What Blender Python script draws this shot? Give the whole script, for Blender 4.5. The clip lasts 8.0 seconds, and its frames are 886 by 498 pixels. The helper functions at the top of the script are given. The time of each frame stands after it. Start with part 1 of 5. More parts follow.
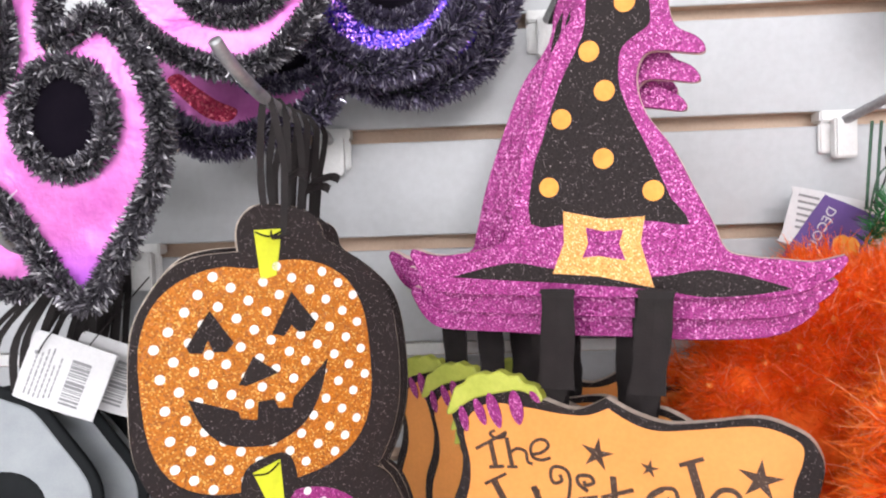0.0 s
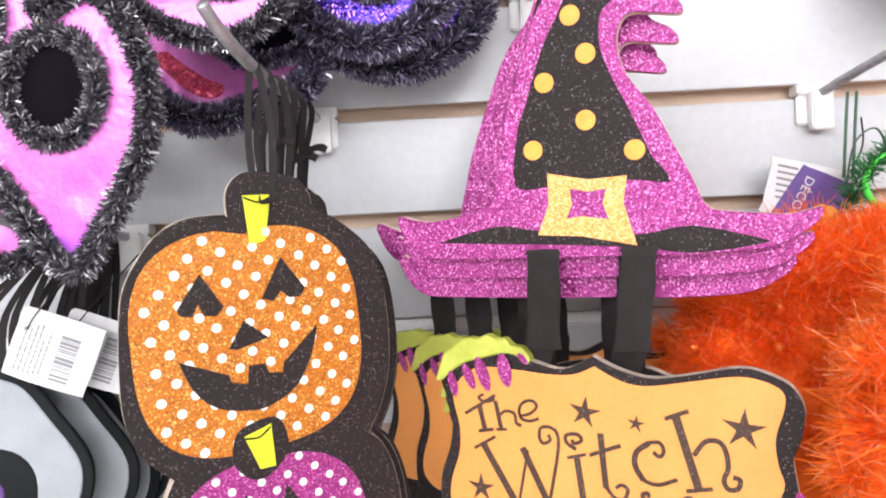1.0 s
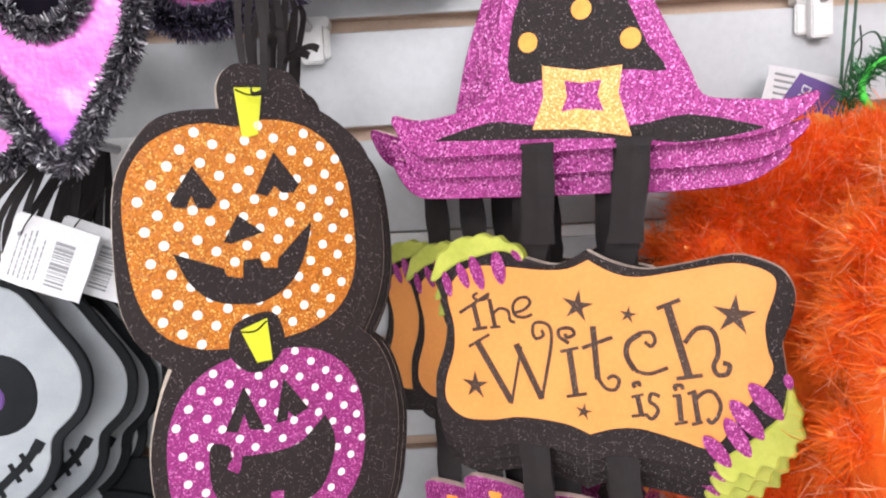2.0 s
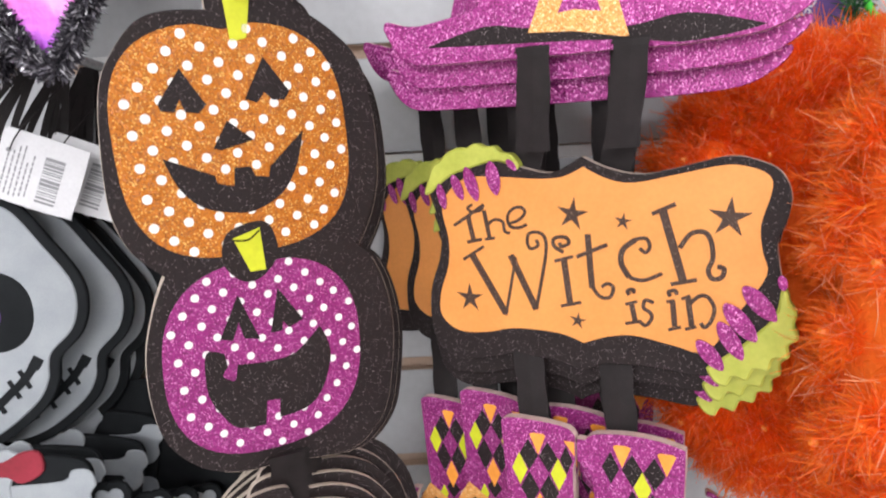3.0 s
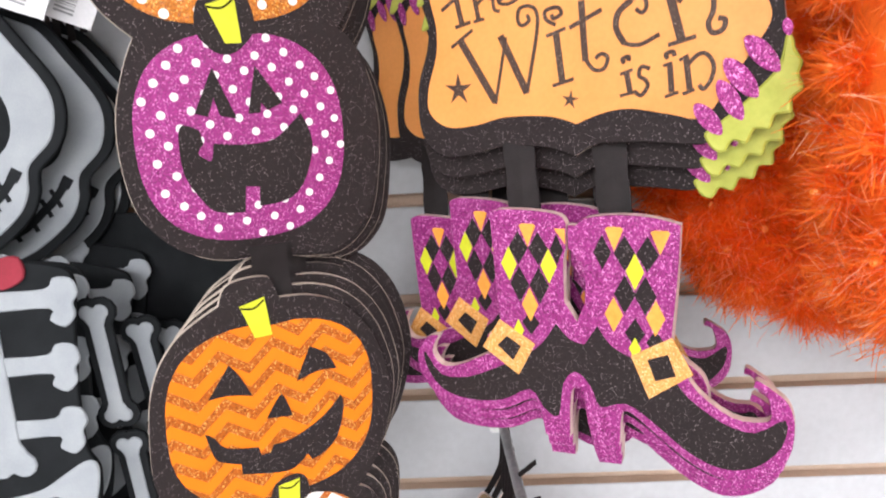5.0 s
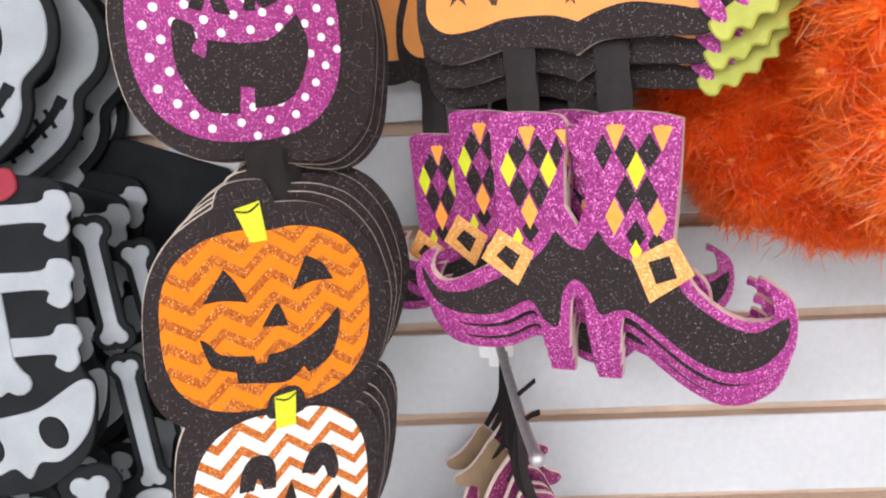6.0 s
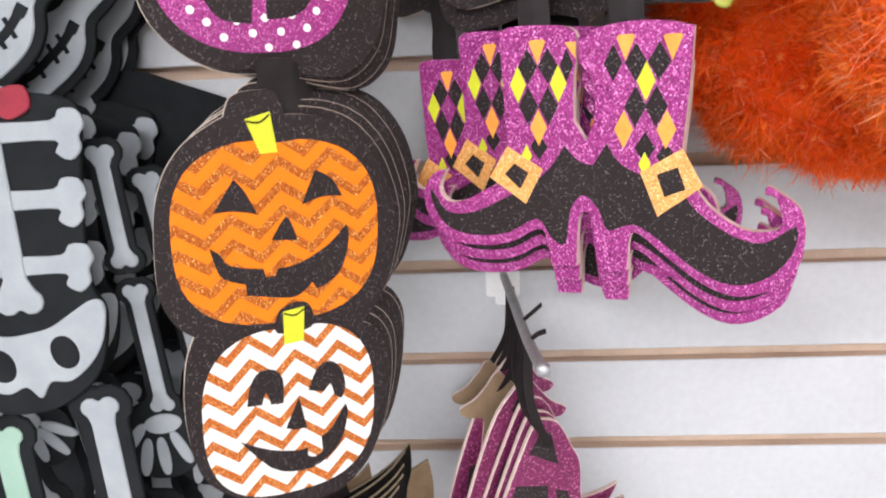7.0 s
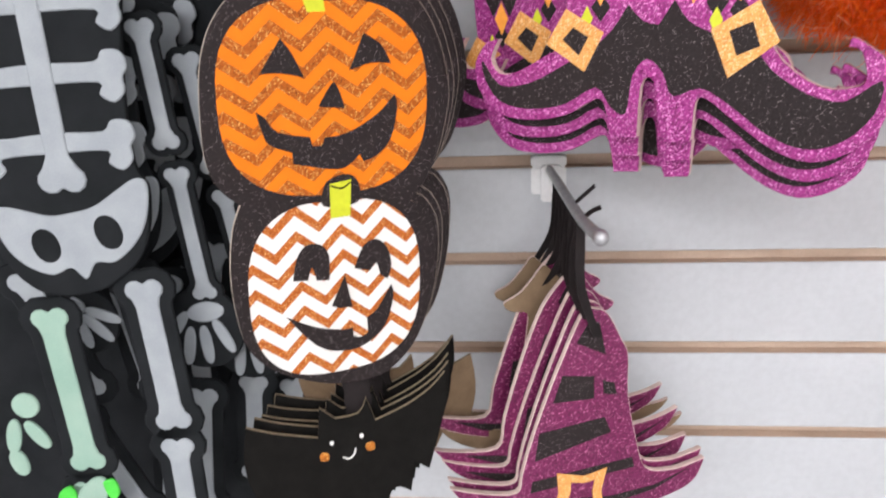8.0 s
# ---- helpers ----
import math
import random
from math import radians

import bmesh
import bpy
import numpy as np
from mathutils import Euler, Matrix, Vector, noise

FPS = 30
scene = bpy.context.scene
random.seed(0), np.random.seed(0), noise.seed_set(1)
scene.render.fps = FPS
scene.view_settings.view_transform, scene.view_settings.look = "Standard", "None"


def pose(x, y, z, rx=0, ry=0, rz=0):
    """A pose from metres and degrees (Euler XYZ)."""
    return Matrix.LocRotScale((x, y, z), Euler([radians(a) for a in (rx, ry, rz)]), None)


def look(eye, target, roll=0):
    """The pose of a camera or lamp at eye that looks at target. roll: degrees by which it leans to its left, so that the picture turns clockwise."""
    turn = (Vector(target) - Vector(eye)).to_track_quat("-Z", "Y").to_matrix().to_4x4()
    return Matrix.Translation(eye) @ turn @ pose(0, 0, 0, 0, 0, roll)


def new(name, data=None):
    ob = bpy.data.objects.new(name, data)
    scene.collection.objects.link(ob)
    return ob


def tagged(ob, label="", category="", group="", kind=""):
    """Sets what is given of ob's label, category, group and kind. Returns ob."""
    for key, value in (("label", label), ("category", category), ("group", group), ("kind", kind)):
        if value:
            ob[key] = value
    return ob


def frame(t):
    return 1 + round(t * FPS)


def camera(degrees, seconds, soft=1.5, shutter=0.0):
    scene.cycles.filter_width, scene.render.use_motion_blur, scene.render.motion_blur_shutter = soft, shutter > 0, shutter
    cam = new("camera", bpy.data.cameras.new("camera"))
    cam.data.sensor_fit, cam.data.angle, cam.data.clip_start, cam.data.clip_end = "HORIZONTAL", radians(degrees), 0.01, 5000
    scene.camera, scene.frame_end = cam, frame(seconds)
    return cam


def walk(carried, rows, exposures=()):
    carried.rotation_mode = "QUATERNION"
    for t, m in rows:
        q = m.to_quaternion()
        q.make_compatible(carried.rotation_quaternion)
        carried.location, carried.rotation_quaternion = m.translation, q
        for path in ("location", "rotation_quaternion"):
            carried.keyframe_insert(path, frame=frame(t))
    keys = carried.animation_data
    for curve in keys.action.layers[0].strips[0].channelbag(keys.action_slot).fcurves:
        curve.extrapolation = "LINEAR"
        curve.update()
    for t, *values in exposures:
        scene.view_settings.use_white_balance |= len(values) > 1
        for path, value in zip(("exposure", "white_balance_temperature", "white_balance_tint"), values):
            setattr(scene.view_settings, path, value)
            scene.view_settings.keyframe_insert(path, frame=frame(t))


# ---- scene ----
cam = camera(64.7, 8.0, 2.0, 0.3)
PATH = [
    (0, (0.196, -0.497, 1.341), (0.114, 1.5, 1.265), -2.0),
    (0.5, (0.196, -0.497, 1.328), (0.162, 1.501, 1.243), -2.0),
    (1, (0.196, -0.503, 1.319), (0.148, 1.496, 1.262), -2.8),
    (1.5, (0.196, -0.506, 1.306), (0.154, 1.487, 1.153), -2.9),
    (1.7, (0.195, -0.505, 1.297), (0.155, 1.488, 1.137), -2.9),
    (3, (0.197, -0.504, 1.264), (0.15, 1.472, 0.953), -3.1),
    (3.5, (0.201, -0.501, 1.237), (0.146, 1.471, 0.905), -3.7),
    (4, (0.201, -0.503, 1.216), (0.138, 1.463, 0.856), -3.4),
    (4.5, (0.202, -0.504, 1.193), (0.14, 1.458, 0.808), -3.4),
    (4.7, (0.205, -0.504, 1.185), (0.13, 1.454, 0.78), -3.3),
    (6, (0.205, -0.508, 1.128), (0.114, 1.437, 0.672), -3.1),
    (6.5, (0.202, -0.514, 1.109), (0.112, 1.431, 0.652), -2.7),
    (7, (0.203, -0.519, 1.091), (0.091, 1.418, 0.604), -2.5),
    (7.5, (0.196, -0.519, 1.072), (0.065, 1.399, 0.518), -2.3),
    (8, (0.187, -0.519, 1.047), (0.003, 1.376, 0.433), -2.4),
]
EXPOSURES = [(0, -0.06), (0.5, 0.08), (1.0, 0.24), (1.7, 0.14), (2.8, -0.24), (3.5, -0.18), (4.0, 0.14), (4.7, 0.08), (5.8, -0.04), (6.5, -0.06), (7.0, -0.06), (7.5, -0.14), (8.0, -0.3)]
walk(cam, [(t, look(eye, target, roll)) for t, eye, target, roll in PATH], EXPOSURES)


# ---- world, lights ----
world = bpy.data.worlds.new("shop_air")
scene.world = world
world.use_nodes = True
world.node_tree.nodes["Background"].inputs[0].default_value = (0.9, 0.95, 1.0, 1)
world.node_tree.nodes["Background"].inputs[1].default_value = 0.15


def ceiling_lamp(x, y, z, w, d, watts):
    data = bpy.data.lights.new("ceiling_lamp", "AREA")
    data.shape, data.size, data.size_y, data.energy, data.color = "RECTANGLE", w, d, watts, (0.97, 0.955, 1.0)
    ob = new("ceiling_lamp", data)
    ob.matrix_world = pose(x, y, z)
    return ob


LAMPS = ((-1.5, -3.3, 1.4, 0.5, 106), (1.6, -2.7, 1.6, 0.5, 72), (0.0, -5.2, 3.4, 0.4, 300))
for lx, ly, lw, ld, power in LAMPS:
    ceiling_lamp(lx, ly, 2.74, lw, ld, power)


# ---- materials ----
def nodes_of(name):
    m = bpy.data.materials.new(name)
    m.use_nodes = True
    t = m.node_tree
    return m, t, t.nodes["Principled BSDF"]


def node(t, kind, **kw):
    n = t.nodes.new(kind)
    for k, v in kw.items():
        n.inputs[k].default_value = v
    return n


def ramp(t, fac, stops):
    r = t.nodes.new("ShaderNodeValToRGB")
    e = r.color_ramp.elements
    while len(e) < len(stops):
        e.new(0.5)
    for el, (p, c) in zip(e, stops):
        el.position, el.color = p, (*c, 1)
    t.links.new(fac, r.inputs[0])
    return r.outputs[0]


def bump(t, bsdf, height, strength, dist):
    b = node(t, "ShaderNodeBump", Strength=strength, Distance=dist)
    t.links.new(height, b.inputs["Height"])
    t.links.new(b.outputs[0], bsdf.inputs["Normal"])


def coords(t):
    return t.nodes.new("ShaderNodeTexCoord").outputs["Object"]


def noise_tex(t, scale, detail=4.0, rough=0.55):
    n = node(t, "ShaderNodeTexNoise", Scale=scale, Detail=detail, Roughness=rough)
    t.links.new(coords(t), n.inputs["Vector"])
    return n.outputs["Fac"]


def mix(t, fac, a, b, blend="MIX"):
    m = t.nodes.new("ShaderNodeMix")
    m.data_type, m.blend_type = "RGBA", blend
    for sock, v in ((m.inputs[0], fac), (m.inputs[6], a), (m.inputs[7], b)):
        if isinstance(v, bpy.types.NodeSocket):
            t.links.new(v, sock)
        elif isinstance(v, float):
            sock.default_value = v
        else:
            sock.default_value = (*v, 1)
    return m.outputs[2]


def plain(name, lo, hi, scale=60, rough=0.5, metal=0.0, grain=0.15, grain_scale=400, dist=0.0003, **extra):
    """Two-scale varied surface: soft stains between lo and hi, with fine grain in the relief."""
    m, t, b = nodes_of(name)
    big, fine = noise_tex(t, scale), noise_tex(t, grain_scale, 2)
    c = ramp(t, big, ((0.3, lo), (0.7, hi)))
    c = mix(t, 0.12, c, ramp(t, fine, ((0.35, tuple(v * 0.6 for v in lo)), (0.65, hi))))
    t.links.new(c, b.inputs["Base Color"])
    b.inputs["Roughness"].default_value, b.inputs["Metallic"].default_value = rough, metal
    bump(t, b, fine, grain, dist)
    for k, v in extra.items():
        b.inputs[k].default_value = v
    return m


def glitter(name, dark, body, bright, share=0.16, scale=1700, rough=0.35, tilt=0.5, metal=0.35, base=None):
    """Loose glitter: every flake has its own tone and its own tilt."""
    m, t, b = nodes_of(name)
    v = node(t, "ShaderNodeTexVoronoi", Scale=scale)
    t.links.new(coords(t), v.inputs["Vector"])
    sep = t.nodes.new("ShaderNodeSeparateColor")
    t.links.new(v.outputs["Color"], sep.inputs[0])
    c = ramp(t, sep.outputs[0], ((0.0, dark), (0.5, body), (1 - share, body), (min(0.99, 1 - share * 0.3), bright)))
    if base is not None:
        c = mix(t, 0.6, c, base(t))
    cloud = noise_tex(t, 45, 3)
    c = mix(t, 0.25, c, ramp(t, cloud, ((0.3, tuple(x * 0.65 for x in body)), (0.7, body))))
    t.links.new(c, b.inputs["Base Color"])
    nm = node(t, "ShaderNodeVectorMath")
    nm.operation = "SUBTRACT"
    nm.inputs[1].default_value = (0.5, 0.5, 0.5)
    t.links.new(v.outputs["Color"], nm.inputs[0])
    sc = node(t, "ShaderNodeVectorMath")
    sc.operation = "SCALE"
    sc.inputs["Scale"].default_value = tilt
    t.links.new(nm.outputs[0], sc.inputs[0])
    geo = t.nodes.new("ShaderNodeNewGeometry")
    ad = node(t, "ShaderNodeVectorMath")
    ad.operation = "ADD"
    t.links.new(geo.outputs["Normal"], ad.inputs[0])
    t.links.new(sc.outputs[0], ad.inputs[1])
    nz = node(t, "ShaderNodeVectorMath")
    nz.operation = "NORMALIZE"
    t.links.new(ad.outputs[0], nz.inputs[0])
    t.links.new(nz.outputs[0], b.inputs["Normal"])
    b.inputs["Roughness"].default_value, b.inputs["Metallic"].default_value = rough, metal
    return m


def zigzag(t, period, amp, pitch, share, lean, shift=0.0, rise=0.0):
    """0 or 1 in chevron rows across x and z of the object, in metres."""
    s = t.nodes.new("ShaderNodeSeparateXYZ")
    t.links.new(coords(t), s.inputs[0])

    def calc(op, a, b=0.0):
        n = t.nodes.new("ShaderNodeMath")
        n.operation = op
        for sock, v in zip(n.inputs, (a, b)):
            if isinstance(v, bpy.types.NodeSocket):
                t.links.new(v, sock)
            else:
                sock.default_value = v
        return n.outputs[0]
    x = calc("ADD", s.outputs["X"], 1.0 + shift)
    tri = calc("MULTIPLY", calc("PINGPONG", x, period / 2), 2 * amp / period)
    h = calc("ADD", calc("ADD", s.outputs["Z"], tri), calc("MULTIPLY", s.outputs["X"], lean))
    saw = calc("FRACT", calc("DIVIDE", calc("ADD", h, 1.0 + rise), pitch))
    return calc("LESS_THAN", saw, share)


def chevron(name, ground, dark, body, bright, period, amp, pitch, share, lean, shift=0.0, rise=0.0):
    """Matte printed ground with chevrons of glitter laid on it."""
    m, t, b = nodes_of(name)
    z = zigzag(t, period, amp, pitch, share, lean, shift, rise)
    v = node(t, "ShaderNodeTexVoronoi", Scale=2000.0)
    t.links.new(coords(t), v.inputs["Vector"])
    sep = t.nodes.new("ShaderNodeSeparateColor")
    t.links.new(v.outputs["Color"], sep.inputs[0])
    g = ramp(t, sep.outputs[0], ((0.0, dark), (0.5, body), (0.85, body), (0.97, bright)))
    soft = ramp(t, noise_tex(t, 50, 3), ((0.3, tuple(x * 0.88 for x in ground)), (0.7, ground)))
    t.links.new(mix(t, z, soft, g), b.inputs["Base Color"])
    b.inputs["Roughness"].default_value, b.inputs["Specular IOR Level"].default_value = 0.6, 0.2
    bump(t, b, sep.outputs[1], 0.15, 0.0002)
    return m


M = {}
M["black_glitter"] = glitter("black_glitter", (0.012, 0.0085, 0.0085), (0.024, 0.0172, 0.0172), (0.42, 0.36, 0.36), 0.028, 2700, 0.55, 0.35, 0.05)
M["black_glitter"].node_tree.nodes["Principled BSDF"].inputs["Specular IOR Level"].default_value = 0.18
M["purple_glitter"] = glitter("purple_glitter", (0.1, 0.006, 0.06), (0.33, 0.022, 0.2), (0.95, 0.36, 0.72), 0.15, 1800, 0.32, 0.5, 0.3)
M["plum_glitter"] = glitter("plum_glitter", (0.07, 0.004, 0.03), (0.18, 0.012, 0.082), (0.75, 0.26, 0.46), 0.1, 1500, 0.32, 0.5, 0.3)
M["orange_glitter"] = glitter("orange_glitter", (0.15, 0.035, 0.004), (0.55, 0.17, 0.007), (1.0, 0.66, 0.2), 0.16, 1400, 0.35, 0.5, 0.3)
M["gold_glitter"] = glitter("gold_glitter", (0.5, 0.18, 0.03), (0.83, 0.39, 0.1), (0.98, 0.78, 0.45), 0.16, 1900, 0.4, 0.35, 0.2)
M["chev_orange"] = chevron("chev_orange", (0.85, 0.2, 0.005), (0.18, 0.04, 0.004), (0.44, 0.105, 0.008), (0.9, 0.5, 0.15), 0.0277, 0.011, 0.0132, 0.45, -0.06, -0.0036, -0.0022)
M["chev_white"] = chevron("chev_white", (0.8, 0.78, 0.74), (0.24, 0.05, 0.008), (0.46, 0.12, 0.016), (0.9, 0.5, 0.2), 0.025, 0.0112, 0.0144, 0.42, 0.0, 0.0005, 0.0)
M["white_paint"] = plain("white_paint", (0.78, 0.76, 0.72), (0.86, 0.85, 0.82), 300, 0.55)
M["lime_paint"] = plain("lime_paint", (0.52, 0.56, 0.01), (0.62, 0.66, 0.02), 120, 0.5)
M["lime_skin"] = plain("lime_skin", (0.36, 0.4, 0.05), (0.48, 0.51, 0.085), 70, 0.5)
M["black_paint"] = plain("black_paint", (0.005, 0.0045, 0.004), (0.01, 0.009, 0.008), 90, 0.75, **{"Specular IOR Level": 0.08})
M["brown_ink"] = glitter("brown_ink", (0.025, 0.011, 0.006), (0.06, 0.027, 0.015), (0.42, 0.3, 0.24), 0.05, 2600, 0.6, 0.3, 0.0)
M["hole_black"] = plain("hole_black", (0.004, 0.003, 0.006), (0.007, 0.005, 0.009), 60, 0.9, **{"Specular IOR Level": 0.05})
M["orange_pile"] = plain("orange_pile", (0.95, 0.15, 0.006), (1.0, 0.23, 0.015), 60, 0.8, grain=0.8, grain_scale=350, dist=0.0015)
M["bead_orange"] = plain("bead_orange", (0.85, 0.26, 0.03), (0.95, 0.34, 0.05), 300, 0.4, grain=0.05)
M["amber_print"] = plain("amber_print", (0.74, 0.275, 0.058), (0.82, 0.325, 0.08), 22, 0.45, grain=0.05)
M["orange_paint"] = plain("orange_paint", (0.82, 0.3, 0.03), (0.92, 0.38, 0.06), 100, 0.5)
M["fibreboard_edge"] = plain("fibreboard_edge", (0.42, 0.34, 0.27), (0.6, 0.51, 0.43), 180, 0.8)
M["bat_edge"] = plain("bat_edge", (0.2, 0.15, 0.09), (0.3, 0.235, 0.15), 180, 0.8)
M["pink_edge"] = plain("pink_edge", (0.55, 0.38, 0.34), (0.72, 0.55, 0.5), 180, 0.75)
M["cream_edge"] = plain("cream_edge", (0.62, 0.46, 0.41), (0.8, 0.64, 0.58), 180, 0.75)
M["fibreboard"] = plain("fibreboard", (0.15, 0.095, 0.05), (0.22, 0.145, 0.082), 60, 0.8)
M["ribbon"] = plain("ribbon", (0.011, 0.008, 0.008), (0.019, 0.0145, 0.0145), 90, 0.6, grain=0.3, grain_scale=900, **{"Specular IOR Level": 0.2})
M["slat_white"] = plain("slat_white", (0.455, 0.468, 0.48), (0.51, 0.525, 0.54), 7, 0.32, grain=0.03, grain_scale=150)
M["groove_brown"] = plain("groove_brown", (0.5, 0.37, 0.28), (0.62, 0.48, 0.37), 35, 0.8)
M["steel"] = plain("steel", (0.33, 0.33, 0.34), (0.45, 0.45, 0.46), 200, 0.4, 0.65, 0.05)
M["white_plastic"] = plain("white_plastic", (0.74, 0.74, 0.73), (0.8, 0.8, 0.79), 90, 0.35, grain=0.03)
M["white_card"] = plain("white_card", (0.6, 0.6, 0.61), (0.66, 0.66, 0.67), 40, 0.5, grain=0.03)
M["grey_ink"] = plain("grey_ink", (0.2, 0.2, 0.21), (0.27, 0.27, 0.28), 300, 0.6)
M["purple_card"] = plain("purple_card", (0.09, 0.045, 0.2), (0.12, 0.06, 0.25), 60, 0.45)
M["bone_felt"] = plain("bone_felt", (0.29, 0.315, 0.335), (0.37, 0.395, 0.41), 40, 0.95, grain=0.5, grain_scale=1100, **{"Specular IOR Level": 0.1})
M["green_bone"] = plain("green_bone", (0.25, 0.39, 0.31), (0.33, 0.46, 0.37), 40, 0.9, grain=0.5, grain_scale=1100)
M["black_felt"] = plain("black_felt", (0.012, 0.0135, 0.0145), (0.02, 0.0215, 0.0235), 40, 0.95, grain=0.4, grain_scale=1100, **{"Specular IOR Level": 0.08})
M["violet_felt"] = plain("violet_felt", (0.1, 0.045, 0.18), (0.14, 0.06, 0.24), 60, 0.9)
M["red_felt"] = plain("red_felt", (0.2, 0.012, 0.022), (0.3, 0.02, 0.04), 60, 0.8)
M["bright_green"] = plain("bright_green", (0.05, 0.5, 0.04), (0.08, 0.65, 0.06), 60, 0.5)
M["pink_foil"] = plain("pink_foil", (0.46, 0.085, 0.36), (0.66, 0.2, 0.54), 28, 0.3, 0.4, 0.35, 300, 0.001)
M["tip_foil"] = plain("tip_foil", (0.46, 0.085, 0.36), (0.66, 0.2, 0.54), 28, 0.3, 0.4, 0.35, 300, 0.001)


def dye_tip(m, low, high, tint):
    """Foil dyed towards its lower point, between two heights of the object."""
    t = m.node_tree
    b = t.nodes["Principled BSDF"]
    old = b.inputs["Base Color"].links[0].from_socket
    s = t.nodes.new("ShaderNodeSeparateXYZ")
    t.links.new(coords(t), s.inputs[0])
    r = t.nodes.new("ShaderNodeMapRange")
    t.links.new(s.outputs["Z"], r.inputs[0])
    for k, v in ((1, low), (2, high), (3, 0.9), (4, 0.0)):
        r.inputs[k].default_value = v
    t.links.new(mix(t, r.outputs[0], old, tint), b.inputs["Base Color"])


def crinkle(m, scale, dist):
    """Soft folds in a foil cloth, under its fine relief."""
    t = m.node_tree
    fine = [n for n in t.nodes if n.bl_idname == "ShaderNodeBump"][0]
    b = node(t, "ShaderNodeBump", Strength=1.0, Distance=dist)
    t.links.new(noise_tex(t, scale, 2, 0.4), b.inputs["Height"])
    t.links.new(b.outputs[0], fine.inputs["Normal"])


crinkle(M["pink_foil"], 24, 0.006)
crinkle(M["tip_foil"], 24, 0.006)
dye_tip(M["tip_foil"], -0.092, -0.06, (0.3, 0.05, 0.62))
M["blue_foil"] = glitter("blue_foil", (0.03, 0.01, 0.4), (0.12, 0.06, 0.75), (0.7, 0.3, 0.95), 0.3, 1000, 0.2, 0.6, 0.7)
M["red_foil"] = glitter("red_foil", (0.2, 0.0, 0.03), (0.5, 0.02, 0.08), (1.0, 0.2, 0.3), 0.35, 900, 0.25, 0.6, 0.5)
M["violet_foil"] = plain("violet_foil", (0.15, 0.03, 0.5), (0.35, 0.08, 0.75), 40, 0.3, 0.5, 0.4, 350, 0.0008)


def strands(name, lo, hi, rough, metal, gleam=None, glow=0.0):
    """Foil strands, each with a tone of its own; gleam paints glints as pale colour on a few of them; glow is the share
    of light that passes through them.
    """
    m, t, b = nodes_of(name)
    g = t.nodes.new("ShaderNodeNewGeometry")
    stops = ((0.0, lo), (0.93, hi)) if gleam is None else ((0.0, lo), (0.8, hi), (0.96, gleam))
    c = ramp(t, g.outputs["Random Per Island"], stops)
    c = mix(t, 0.35, c, ramp(t, noise_tex(t, 30, 3), ((0.3, lo), (0.7, hi))))
    t.links.new(c, b.inputs["Base Color"])
    b.inputs["Roughness"].default_value, b.inputs["Metallic"].default_value = rough, metal
    if glow:
        tr = t.nodes.new("ShaderNodeBsdfTranslucent")
        t.links.new(c, tr.inputs["Color"])
        ms = t.nodes.new("ShaderNodeMixShader")
        ms.inputs[0].default_value = glow
        t.links.new(b.outputs[0], ms.inputs[1])
        t.links.new(tr.outputs[0], ms.inputs[2])
        t.links.new(ms.outputs[0], t.nodes["Material Output"].inputs["Surface"])
    return m


# The pale last colour before any glow is a painted glint.
M["orange_tinsel"] = strands("orange_tinsel", (0.95, 0.12, 0.006), (1.0, 0.23, 0.014), 0.4, 0.0, (1.0, 0.62, 0.38), 0.5)
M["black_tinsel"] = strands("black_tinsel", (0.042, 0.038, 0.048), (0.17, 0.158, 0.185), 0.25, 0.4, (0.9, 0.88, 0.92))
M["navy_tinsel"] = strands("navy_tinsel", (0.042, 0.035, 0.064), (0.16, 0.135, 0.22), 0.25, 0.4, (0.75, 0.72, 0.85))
# Same orange, lifted in colour for the stronger light on the front pumpkin.
M["lit_tinsel"] = strands("lit_tinsel", (1.0, 0.16, 0.01), (1.0, 0.31, 0.03), 0.45, 0.0, (1.0, 0.78, 0.55), 0.5)
M["green_ribbon"] = plain("green_ribbon", (0.015, 0.06, 0.03), (0.03, 0.1, 0.05), 90, 0.5, grain=0.2)
M["green_tinsel"] = strands("green_tinsel", (0.015, 0.09, 0.03), (0.04, 0.22, 0.07), 0.3, 0.3)
M["floor_tile"] = plain("floor_tile", (0.4, 0.39, 0.38), (0.48, 0.47, 0.45), 3, 0.3)
M["wall_paint"] = plain("wall_paint", (0.5, 0.5, 0.5), (0.58, 0.58, 0.575), 2, 0.7)
M["ceiling_paint"] = plain("ceiling_paint", (0.74, 0.74, 0.73), (0.8, 0.8, 0.79), 2, 0.8)
M["lamp_frame"] = plain("lamp_frame", (0.7, 0.7, 0.7), (0.76, 0.76, 0.76), 30, 0.4)


# ---- building helpers ----
def mesh_of(name, verts, faces, mats, index=None, smooth=False):
    me = bpy.data.meshes.new(name)
    me.from_pydata([tuple(map(float, v)) for v in verts], [], faces)
    for m in mats:
        me.materials.append(M[m])
    if index is not None:
        me.polygons.foreach_set("material_index", index)
    if smooth:
        me.polygons.foreach_set("use_smooth", [True] * len(me.polygons))
    me.update()
    return me


def thing(name, m, label, category, group="", kind=""):
    ob = new(name)
    ob.empty_display_size = 0.02
    ob.matrix_basis = m
    return tagged(ob, label, category, group, kind)


def part(name, me, parent, label="", m=None):
    ob = new(name, me)
    ob.parent = parent
    if m is not None:
        ob.matrix_basis = m
    return tagged(ob, label) if label else ob


